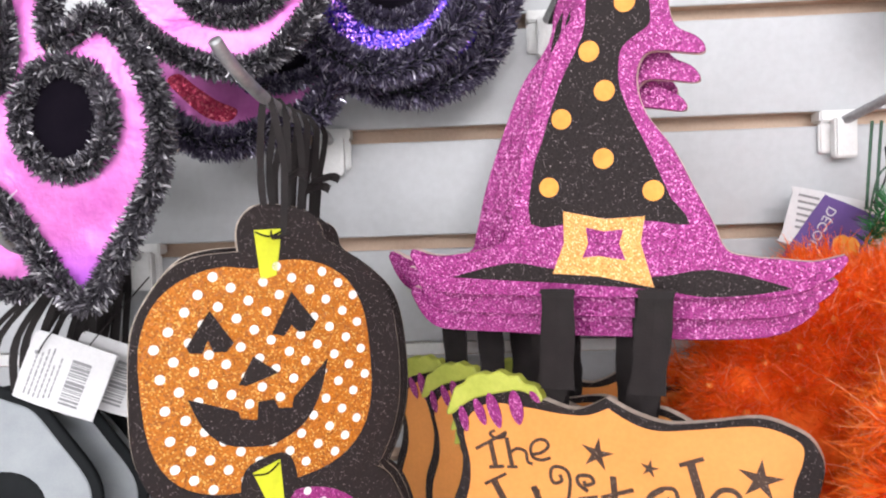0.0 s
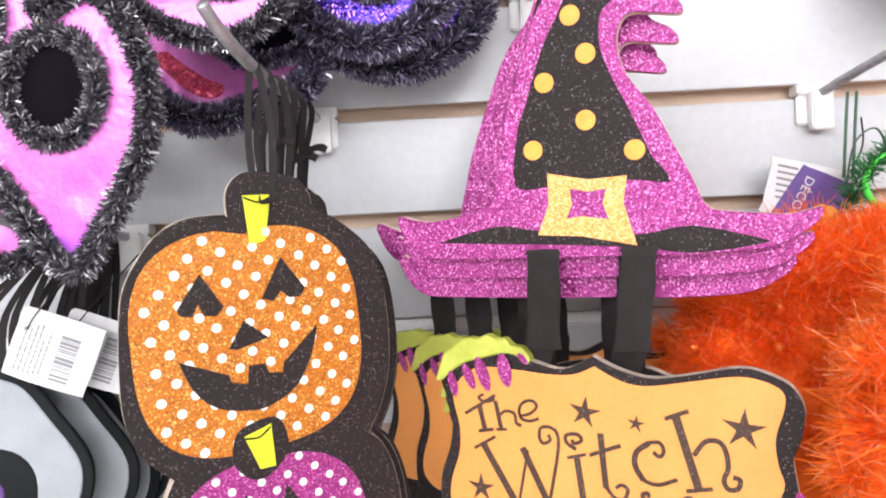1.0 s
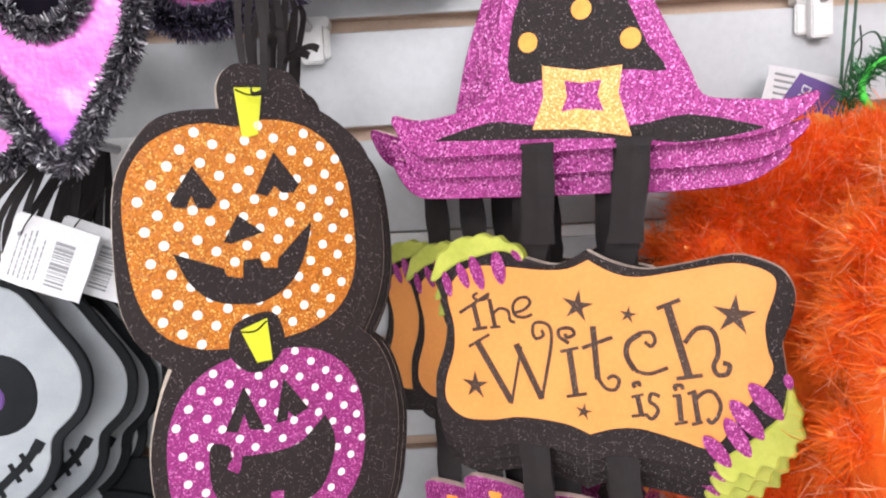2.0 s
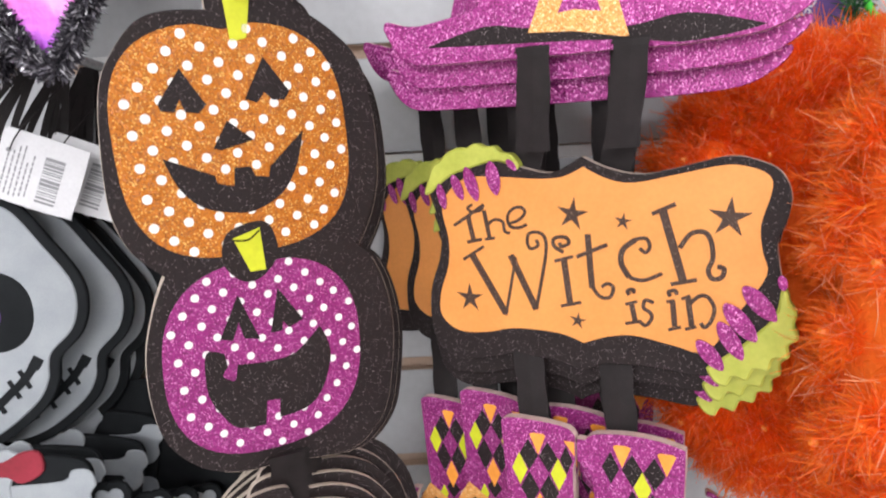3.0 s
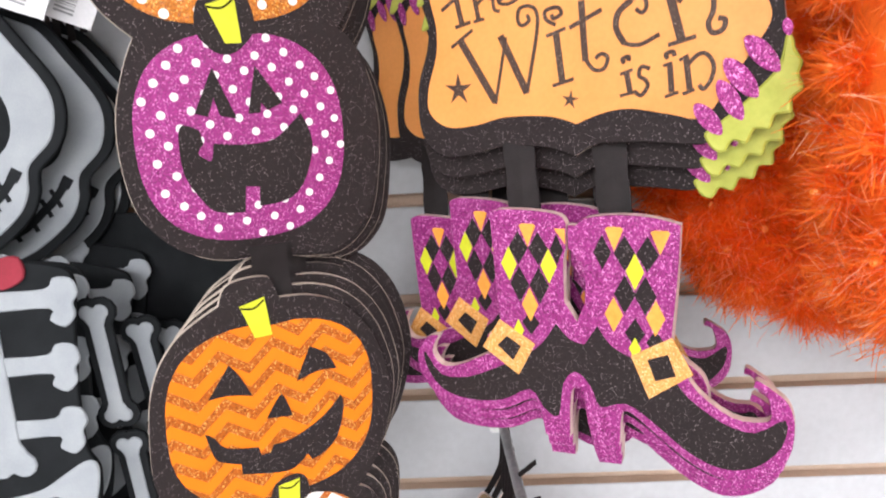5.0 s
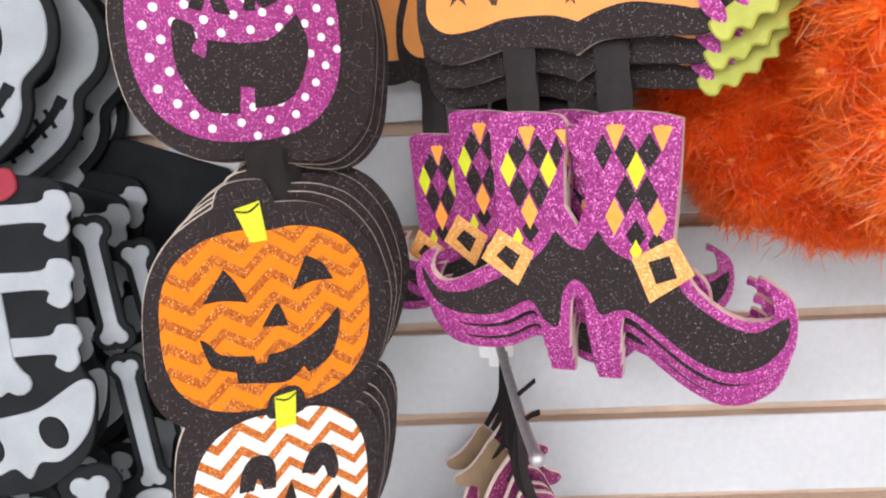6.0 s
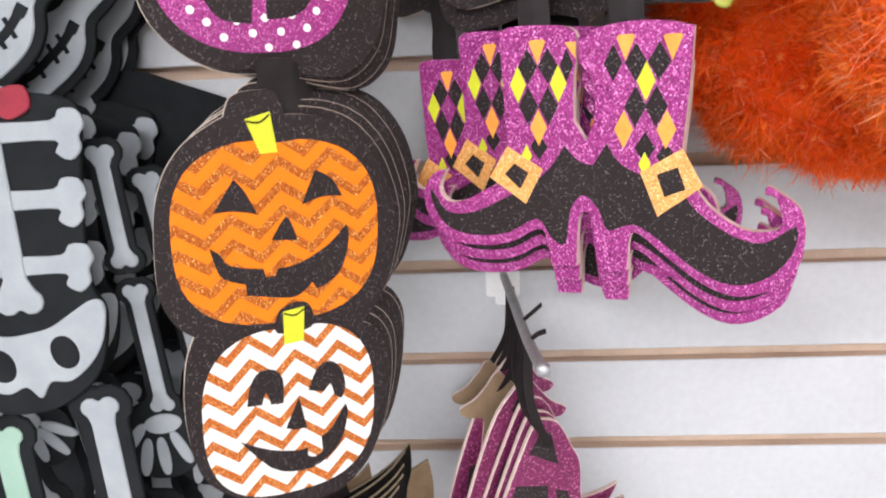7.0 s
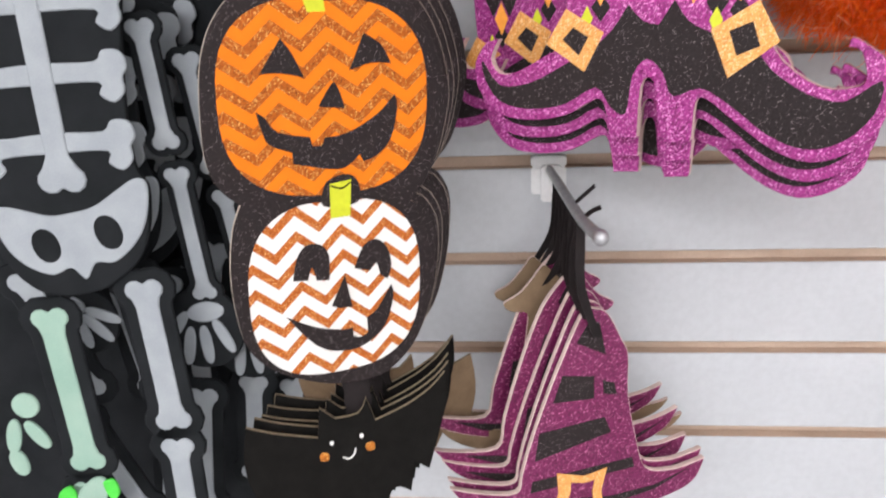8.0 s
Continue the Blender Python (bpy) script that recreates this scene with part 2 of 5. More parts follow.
def smooth_loop(pts, n=5, sharp=(), closed=True):
    """A rounded loop through the given points; the sharp ones stay corners."""
    p = [np.array(q, float) for q in pts]
    k = len(p)
    out = []
    for i in range(k if closed else k - 1):
        a, b = p[i], p[(i + 1) % k]
        pre = p[i - 1] if closed or i else a
        nxt = p[(i + 2) % k] if closed or i + 2 < k else b
        ta = np.zeros(2) if i in sharp else (b - pre) / 2
        tb = np.zeros(2) if (i + 1) % k in sharp else (nxt - a) / 2
        for s in np.arange(n) / n:
            out.append((2 * s**3 - 3 * s**2 + 1) * a + (s**3 - 2 * s**2 + s) * ta + (3 * s**2 - 2 * s**3) * b + (s**3 - s**2) * tb)
    if not closed:
        out.append(p[-1])
    return [tuple(q) for q in out]


def lobe(cx, cz, rx, rz, power=2.6, dip=0.0, n=48, turn=0.0):
    """A squarish oval, with a dip in the middle of its top."""
    out = []
    for i in range(n):
        a = 2 * math.pi * i / n
        c, s = math.cos(a), math.sin(a)
        x = rx * math.copysign(abs(c) ** (2 / power), c)
        z = rz * math.copysign(abs(s) ** (2 / power), s)
        if s > 0:
            z -= dip * math.exp(-(x / (0.16 * rx)) ** 2)
        r = radians(turn)
        out.append((cx + x * math.cos(r) - z * math.sin(r), cz + x * math.sin(r) + z * math.cos(r)))
    return out


def area_sign(pts):
    return sum(a[0] * b[1] - b[0] * a[1] for a, b in zip(pts, pts[1:] + pts[:1]))


def plate(name, pts, front, depth, mats, rim=0.4, pale_rim=False):
    """A flat cut-out in x and z (millimetres), its face at y = front, going back by depth. mats: face, edge, back."""
    pts = [tuple(p) for p in pts]
    if area_sign(pts) < 0:
        pts.reverse()
    n = len(pts)
    P2 = np.array(pts, float)
    d = np.roll(P2, -1, 0) - np.roll(P2, 1, 0)
    d /= np.maximum(np.linalg.norm(d, axis=1), 1e-6)[:, None]
    inner = P2 + np.stack((-d[:, 1], d[:, 0]), 1) * rim
    rows = [(inner, front), (P2, front + rim * 0.8), (P2, front + depth)]
    verts = [(x * 0.001, y * 0.001, z * 0.001) for r, y in rows for x, z in r]
    faces, index = [list(range(n))], [0]
    for r in range(2):
        for i in range(n):
            j = (i + 1) % n
            faces.append([r * n + j, r * n + i, (r + 1) * n + i, (r + 1) * n + j])
            # The flag carries the edge colour onto the front bevel as well.
            index.append(1 if len(mats) > 1 and (r or pale_rim or mats[1] == "cream_edge") else 0)
    faces.append(list(range(3 * n - 1, 2 * n - 1, -1)))
    index.append(2 if len(mats) > 2 else 0)
    return mesh_of(name, verts, faces, mats, index)


def art(name, pts, level, mat):
    """A printed or glued layer on a board's face; level 1 lies on the board, 2 on that, and so on."""
    return plate(name, pts, -0.35 * level, 0.5, (mat,), 0.1)


def stroke(path, width, n=5):
    """The outline of a pen stroke along a path."""
    p = np.array(smooth_loop(path, n, (), False) if len(path) > 2 else path, float)
    d = np.gradient(p, axis=0)
    d /= np.maximum(np.linalg.norm(d, axis=1), 1e-6)[:, None]
    q = np.stack((-d[:, 1], d[:, 0]), 1) * width / 2
    return p + q, p - q


def stroke_mesh(name, strokes, level, mat, heft=1.0):
    verts, faces = [], []
    for k, (w, path) in enumerate(strokes):
        a, b = stroke(path, w * heft)
        o, n = len(verts), len(a)
        y = -0.35 * level - 0.06 * k
        verts += [(x * 0.001, y * 0.001, z * 0.001) for x, z in a] + [(x * 0.001, y * 0.001, z * 0.001) for x, z in b]
        verts += [(x * 0.001, 0, z * 0.001) for x, z in a] + [(x * 0.001, 0, z * 0.001) for x, z in b]
        for i in range(n - 1):
            faces.append((o + i, o + i + 1, o + n + i + 1, o + n + i))
            faces.append((o + i + 1, o + i, o + 2 * n + i, o + 2 * n + i + 1))
            faces.append((o + n + i, o + n + i + 1, o + 3 * n + i + 1, o + 3 * n + i))
        faces.append((o, o + n, o + 3 * n, o + 2 * n))
        faces.append((o + n - 1, o + 3 * n - 1, o + 4 * n - 1, o + 2 * n - 1)[::-1])
    return mesh_of(name, verts, faces, (mat,))


def star(cx, cz, r, turn=0):
    return [(cx + (r if i % 2 == 0 else r * 0.33) * math.sin(math.pi * i / 5 + radians(turn)),
             cz + (r if i % 2 == 0 else r * 0.33) * math.cos(math.pi * i / 5 + radians(turn))) for i in range(10)]


def ring_plate(name, outer, inner, front, depth, mat):
    """A frame between two loops that have the same number of points."""
    n = len(outer)
    verts = []
    for loop, y in ((outer, front), (inner, front), (inner, front + depth), (outer, front + depth)):
        verts += [(x * 0.001, y * 0.001, z * 0.001) for x, z in loop]
    faces = []
    for r in range(4):
        s = (r + 1) % 4
        for i in range(n):
            j = (i + 1) % n
            faces.append((r * n + i, r * n + j, s * n + j, s * n + i))
    return mesh_of(name, verts, faces, (mat,))


def tube(name, path, radius, mat, sides=10, cap=True):
    p = [Vector(q) for q in path]
    verts, faces = [], []
    for i, q in enumerate(p):
        d = (p[min(i + 1, len(p) - 1)] - p[max(i - 1, 0)]).normalized()
        a = d.cross(Vector((0.3, 0.2, 1)) if abs(d.z) < 0.9 else Vector((1, 0.1, 0))).normalized()
        b = d.cross(a)
        r = radius[i] if isinstance(radius, (list, tuple)) else radius
        verts += [q + r * (math.cos(2 * math.pi * k / sides) * a + math.sin(2 * math.pi * k / sides) * b) for k in range(sides)]
    for i in range(len(p) - 1):
        for k in range(sides):
            l = (k + 1) % sides
            faces.append((i * sides + k, i * sides + l, (i + 1) * sides + l, (i + 1) * sides + k))
    if cap:
        faces += [tuple(range(sides))[::-1], tuple(range((len(p) - 1) * sides, len(p) * sides))]
    return mesh_of(name, verts, faces, (mat,), smooth=True)


def curve3(pts, n=6):
    """A smooth line through points in space."""
    p = [np.array(q, float) for q in pts]
    out = []
    for i in range(len(p) - 1):
        a, b = p[i], p[i + 1]
        ta, tb = (b - p[max(i - 1, 0)]) / 2, (p[min(i + 2, len(p) - 1)] - a) / 2
        for s in np.arange(n) / n:
            out.append((2 * s**3 - 3 * s**2 + 1) * a + (s**3 - 2 * s**2 + s) * ta + (3 * s**2 - 2 * s**3) * b + (s**3 - s**2) * tb)
    return [tuple(q) for q in out] + [tuple(p[-1])]


def band(name, path, across, width, mat="ribbon", thick=0.0006):
    """A flat ribbon along a path in space; across is the way of its width."""
    p = [Vector(q) for q in curve3(path)]
    w = Vector(across).normalized() * width / 2
    verts, faces = [], []
    for i, q in enumerate(p):
        d = (p[min(i + 1, len(p) - 1)] - p[max(i - 1, 0)]).normalized()
        h = d.cross(w).normalized() * thick / 2
        crease = w * (1 + 0.06 * math.sin(i * 1.7))
        verts += [q - crease + h, q + h * 2.2, q + crease + h, q + crease - h, q - h, q - crease - h]
    for i in range(len(p) - 1):
        for k in range(6):
            l = (k + 1) % 6
            faces.append((6 * i + k, 6 * i + l, 6 * i + 6 + l, 6 * i + 6 + k))
    faces += [(5, 4, 3, 2, 1, 0), tuple(6 * (len(p) - 1) + k for k in range(6))]
    return mesh_of(name, verts, faces, (mat,))


def strips(name, roots, ways, lengths, widths, mat, rng, bend=0.3):
    """Many thin foil strips, each bent once."""
    n = len(roots)
    r, w = np.asarray(roots), np.asarray(ways)
    w = w / np.linalg.norm(w, axis=1)[:, None]
    rnd = rng.normal(size=(n, 3))
    side = np.cross(w, rnd)
    side /= np.maximum(np.linalg.norm(side, axis=1), 1e-9)[:, None]
    lift = np.cross(side, w) * (rng.normal(size=n) * bend)[:, None]
    L, B = np.asarray(lengths)[:, None], np.asarray(widths)[:, None]
    mid, tip = r + w * L * 0.55 + lift * L * 0.25, r + w * L + lift * L
    verts = np.stack((r - side * B / 2, r + side * B / 2, mid + side * B / 2, mid - side * B / 2, tip + side * B / 5, tip - side * B / 5), 1).reshape(-1, 3)
    f = []
    for i in range(0, 6 * n, 6):
        f += [(i, i + 1, i + 2, i + 3), (i + 3, i + 2, i + 4, i + 5)]
    return mesh_of(name, verts, f, (mat,))


def tinsel_line(name, path, per_mm, length, width, mat, seed, radius=0.001):
    """A tinsel garland: strips all round a line, leaning along it."""
    rng = np.random.default_rng(seed)
    p = np.array(path, float)
    seg = np.linalg.norm(np.diff(p, axis=0), axis=1)
    acc = np.concatenate(([0], np.cumsum(seg)))
    n = int(acc[-1] * 1000 * per_mm)
    s = np.sort(rng.uniform(0, acc[-1], n))
    root = np.stack([np.interp(s, acc, p[:, k]) for k in range(3)], 1)
    k = np.clip(np.searchsorted(acc, s) - 1, 0, len(seg) - 1)
    d = np.diff(p, axis=0)[k] / np.maximum(seg[k], 1e-9)[:, None]
    out = rng.normal(size=(n, 3))
    out -= d * np.sum(out * d, 1)[:, None]
    out /= np.linalg.norm(out, axis=1)[:, None]
    way = out + d * rng.normal(0.35, 0.35, n)[:, None]
    return strips(name, root + out * radius, way, rng.uniform(0.6, 1.15, n) * length, rng.uniform(0.7, 1.3, n) * width, mat, rng, 0.35)


# ---- the shop: slatted wall, floor, ceiling ----
def box(name, x0, x1, y0, y1, z0, z1, mats, bevel=0.0):
    bm = bmesh.new()
    bmesh.ops.create_cube(bm, size=1)
    for v in bm.verts:
        v.co = Vector(((x0, x1)[v.co.x > 0], (y0, y1)[v.co.y > 0], (z0, z1)[v.co.z > 0]))
    if bevel:
        bmesh.ops.bevel(bm, geom=bm.edges[:], offset=bevel, segments=2, affect="EDGES", profile=0.6)
    me = bpy.data.meshes.new(name)
    bm.to_mesh(me)
    bm.free()
    for m in mats:
        me.materials.append(M[m])
    return me


PITCH, GROOVE, TOP = 0.0762, 0.0098, 1.4085
X0, X1 = -2.2, 2.6
wall = new("wall_north", box("wall_north", X0, X1, 0.0125, 0.05, 0.0, 2.8, ("groove_brown",)))
tagged(wall, "white slatted display wall with brown grooves for hooks", "slatwall", kind="structure")


def slat_mesh(height):
    """A laminated slat: white face turned over at both lips, brown core behind."""
    prof = [(0.0, 0.0008), (0.0008, 0.0), (0.0105, 0.0), (0.0105, 0.004), (0.013, 0.004)]
    up = [(y, z) for y, z in prof]
    loop = up + [(y, height - z) for y, z in reversed(up)]
    n = len(loop)
    verts = [(x, y, z) for x in (X0, X1) for y, z in loop]
    faces, index = [], []
    for i in range(n):
        j = (i + 1) % n
        faces.append((i, n + i, n + j, j))
        index.append(0 if i in (0, n - 2, n - 1) else 1)
    faces += [tuple(range(n)), tuple(range(2 * n - 1, n - 1, -1))]
    index += [1, 1]
    return mesh_of("slat", verts, faces, ("slat_white", "groove_brown"), index)


SLAT = slat_mesh(PITCH - GROOVE)
for i in range(-18, 19):
    z = TOP - i * PITCH
    if 0 <= z < 2.72:
        part("slat", SLAT, wall, m=pose(0, 0, z))

part("insert", box("insert", X0, X1, 0.0012, 0.0115, TOP - 2 * PITCH - GROOVE + 0.0002, TOP - 2 * PITCH - 0.0012, ("white_plastic",), 0.0006), wall, "white plastic strip that fills one groove")

tagged(new("floor", box("floor", X0, X1, -5.6, 0.05, -0.1, 0.0, ("floor_tile",))), "grey shop floor tiles", "floor", kind="structure")
tagged(new("ceiling", box("ceiling", X0, X1, -5.6, 0.05, 2.8, 2.9, ("ceiling_paint",))), "white shop ceiling", "ceiling", kind="structure")
tagged(new("wall_south", box("wall_south", X0, X1, -5.7, -5.6, 0.0, 2.8, ("wall_paint",))), "plain light wall across the aisle", "wall", kind="structure")
tagged(new("wall_west", box("wall_west", X0 - 0.1, X0, -5.6, 0.05, 0.0, 2.8, ("wall_paint",))), "plain light side wall", "wall", kind="structure")
tagged(new("wall_east", box("wall_east", X1, X1 + 0.1, -5.6, 0.05, 0.0, 2.8, ("wall_paint",))), "plain light side wall", "wall", kind="structure")
for lx, ly, lw, ld, power in LAMPS:
    lamp = thing("ceiling_light", pose(lx, ly, 2.75), "white fluorescent light fitting under the ceiling", "ceiling light", "ceiling lights")
    part("frame", box("frame", -lw / 2 - 0.03, lw / 2 + 0.03, -ld / 2 - 0.03, ld / 2 + 0.03, 0.0, 0.05, ("lamp_frame",), 0.004), lamp)


# ---- hooks on the wall ----
def wall_hook(x, z, path, label, ball=0.0):
    """White plastic holder in a groove, with a steel arm; path is from the wall outwards, from the holder."""
    h = thing("wall_hook", pose(x, 0, z), label, "hook", "hooks on the wall")
    bm = bmesh.new()
    for x0, x1, y0, y1, z0, z1 in ((-0.013, 0.013, -0.006, 0.0085, -0.003, 0.005), (-0.013, 0.013, -0.004, -0.0005, -0.024, -0.003), (-0.006, 0.009, -0.012, -0.004, -0.028, -0.001)):
        r = bmesh.ops.create_cube(bm, size=1)
        for v in r["verts"]:
            v.co = Vector(((x0, x1)[v.co.x > 0], (y0, y1)[v.co.y > 0], (z0, z1)[v.co.z > 0]))
    bmesh.ops.bevel(bm, geom=bm.edges[:], offset=0.0012, segments=2, affect="EDGES")
    me = bpy.data.meshes.new("holder")
    bm.to_mesh(me)
    bm.free()
    me.materials.append(M["white_plastic"])
    part("holder", me, h, "white plastic holder")
    part("arm", tube("arm", curve3(path, 8), 0.0032, "steel", 12), h, "grey steel arm")
    if ball:
        bm = bmesh.new()
        bmesh.ops.create_uvsphere(bm, u_segments=16, v_segments=10, radius=ball)
        for f in bm.faces:
            f.smooth = True
        me = bpy.data.meshes.new("tip")
        bm.to_mesh(me)
        bm.free()
        me.materials.append(M["steel"])
        part("tip", me, h, m=Matrix.Translation(path[-1]))
    return h


wall_hook(0.1, 1.4045, ((0, -0.006, -0.006), (-0.001, -0.03, -0.001), (-0.003, -0.12, -0.0005), (-0.003, -0.15, 0.0), (-0.006, -0.172, 0.005), (-0.01, -0.186, 0.0125), (-0.0125, -0.194, 0.019)), "grey steel wall hook with an upturned tip, holding pumpkin signs")
wall_hook(0.252, 1.4805, ((0, -0.006, -0.004), (0.004, -0.05, 0.0), (0.008, -0.15, 0.004), (0.008, -0.175, 0.014), (0.008, -0.182, 0.03)), "grey steel wall hook behind the witch hat signs")
wall_hook(0.45, 1.4035, ((0, -0.006, -0.004), (0.02, -0.06, 0.012), (0.045, -0.16, 0.03), (0.05, -0.225, 0.035), (0.05, -0.235, 0.05)), "grey steel wall hook holding an orange tinsel pumpkin")
wall_hook(0.218, 0.946, ((0, -0.006, -0.004), (0.003, -0.05, -0.004), (0.009, -0.14, -0.004), (0.013, -0.196, 0.001)), "grey steel wall hook with a round tip, holding small hats", 0.0042)
wall_hook(-0.04, 1.328, ((0, -0.006, -0.004), (-0.004, -0.05, 0.0), (-0.012, -0.12, 0.006), (-0.014, -0.14, 0.02)), "grey steel wall hook holding jointed skeletons")
wall_hook(0.03, 1.4805, ((0, -0.006, -0.004), (0.0, -0.06, 0.0), (0.0, -0.17, 0.006), (0.0, -0.18, 0.02)), "grey steel wall hook holding tinsel masks")
wall_hook(0.16, 1.5565, ((0, -0.006, -0.004), (0.0, -0.03, 0.0), (0.0, -0.06, 0.004), (0.0, -0.07, 0.02)), "grey steel wall hook holding a blue tinsel mask")


# ---- hanging pumpkin signs ----
PUMPKIN_TOP = [(-8, 82), (-8, 93), (-3, 101), (6, 104), (26, 101), (33, 95), (36, 86), (54, 74), (69, 58), (75, 32), (75, 0), (69, -23), (59, -40),
               (67, -48), (74, -66), (77, -89), (74, -115), (68, -138), (56, -152), (42, -158), (23, -156), (5, -152), (-16, -151), (-32, -146),
               (-45, -135), (-53, -121), (-56, -100), (-55, -78), (-49, -57), (-42, -42), (-53, -31), (-59, -19), (-62, -2), (-61, 28), (-58, 49), (-51, 63), (-40, 76), (-27, 81)]
PUMPKIN_LOW = [(-24, 72), (-20, 81), (-10, 84), (2, 83), (5, 77), (7, 71), (24, 69), (42, 60), (57, 40), (65, 10), (62, -13), (54, -36), (41, -51),
               (49, -57), (55, -72), (53, -101), (42, -135), (24, -153), (6, -157), (-17, -153), (-42, -140), (-56, -125), (-61, -107), (-62, -80), (-58, -54), (-52, -40),
               (-61, -31), (-66, -15), (-65, 10), (-62, 30), (-56, 46), (-46, 59), (-34, 67)]
BAT = [(-65, 7), (-49, 1), (-24, -5), (-22, 15), (-13, 7), (1, 9), (6, 19), (11, 3), (30, 11), (45, 21), (54, 31), (55, 12), (50, -8), (43, -35), (34, -29),
       (31, -50), (20, -46), (14, -64), (2, -56), (-10, -66), (-22, -54), (-36, -62), (-46, -46), (-60, -52), (-67, -30), (-68, -12)]


def inside(x, z, loop):
    hit = False
    for (ax, az), (bx, bz) in zip(loop, loop[1:] + loop[:1]):
        if (az > z) != (bz > z) and x < (bx - ax) * (z - az) / (bz - az) + ax:
            hit = not hit
    return hit


DOT = {}


def dots(parent, face, start, a, b, r, level):
    """White spots in a slanting lattice, kept to the face."""
    if r not in DOT:
        DOT[r] = art("dot", [(r * math.cos(k * math.pi / 7), r * math.sin(k * math.pi / 7)) for k in range(14)], level, "white_paint")
    cx, cz = sum(p[0] for p in face) / len(face), sum(p[1] for p in face) / len(face)
    rim = [(cx + (x - cx) * 0.97, cz + (z - cz) * 0.97) for x, z in face]
    rng = random.Random(7)
    for i in range(-16, 17):
        for j in range(-16, 17):
            x = start[0] + i * a[0] + j * b[0] + rng.uniform(-0.5, 0.5)
            z = start[1] + i * a[1] + j * b[1] + rng.uniform(-0.5, 0.5)
            if inside(x, z, rim):
                part("dot", DOT[r], parent, m=pose(x * 0.001, 0, z * 0.001))


def stem(parent, pts, level):
    part("stem", art("stem", smooth_loop(pts, 3, (0, 1, 2, 3)), level, "lime_paint"), parent, "lime green stem")
    (ax, az), (bx, bz) = pts[0], pts[1]
    mx, mz = (ax + bx) / 2, (az + bz) / 2
    part("stem_line", stroke_mesh("stem_line", [(0.9, [(ax + 0.4, az - 1), (mx + 0.4, mz - 3.6), (bx - 0.4, bz - 1.4)])], level + 0.5, "black_paint"), parent)


TOP_FACE = lobe(1, 20, 57.5, 56.5, 2.9, 3.5, turn=2)
PURPLE_FACE = lobe(3.5, -92, 52.5, 51.5, 2.5, 2.5, turn=-2)
CHEV_FACE = lobe(-1.5, 9, 55.5, 50, 2.7, 2.0, turn=-3)
WHITE_FACE = lobe(-5, -95.5, 49.5, 51.5, 2.7, 2.0, turn=-3)
RIBBON_EDGE = ("black_glitter", "fibreboard_edge", "fibreboard")


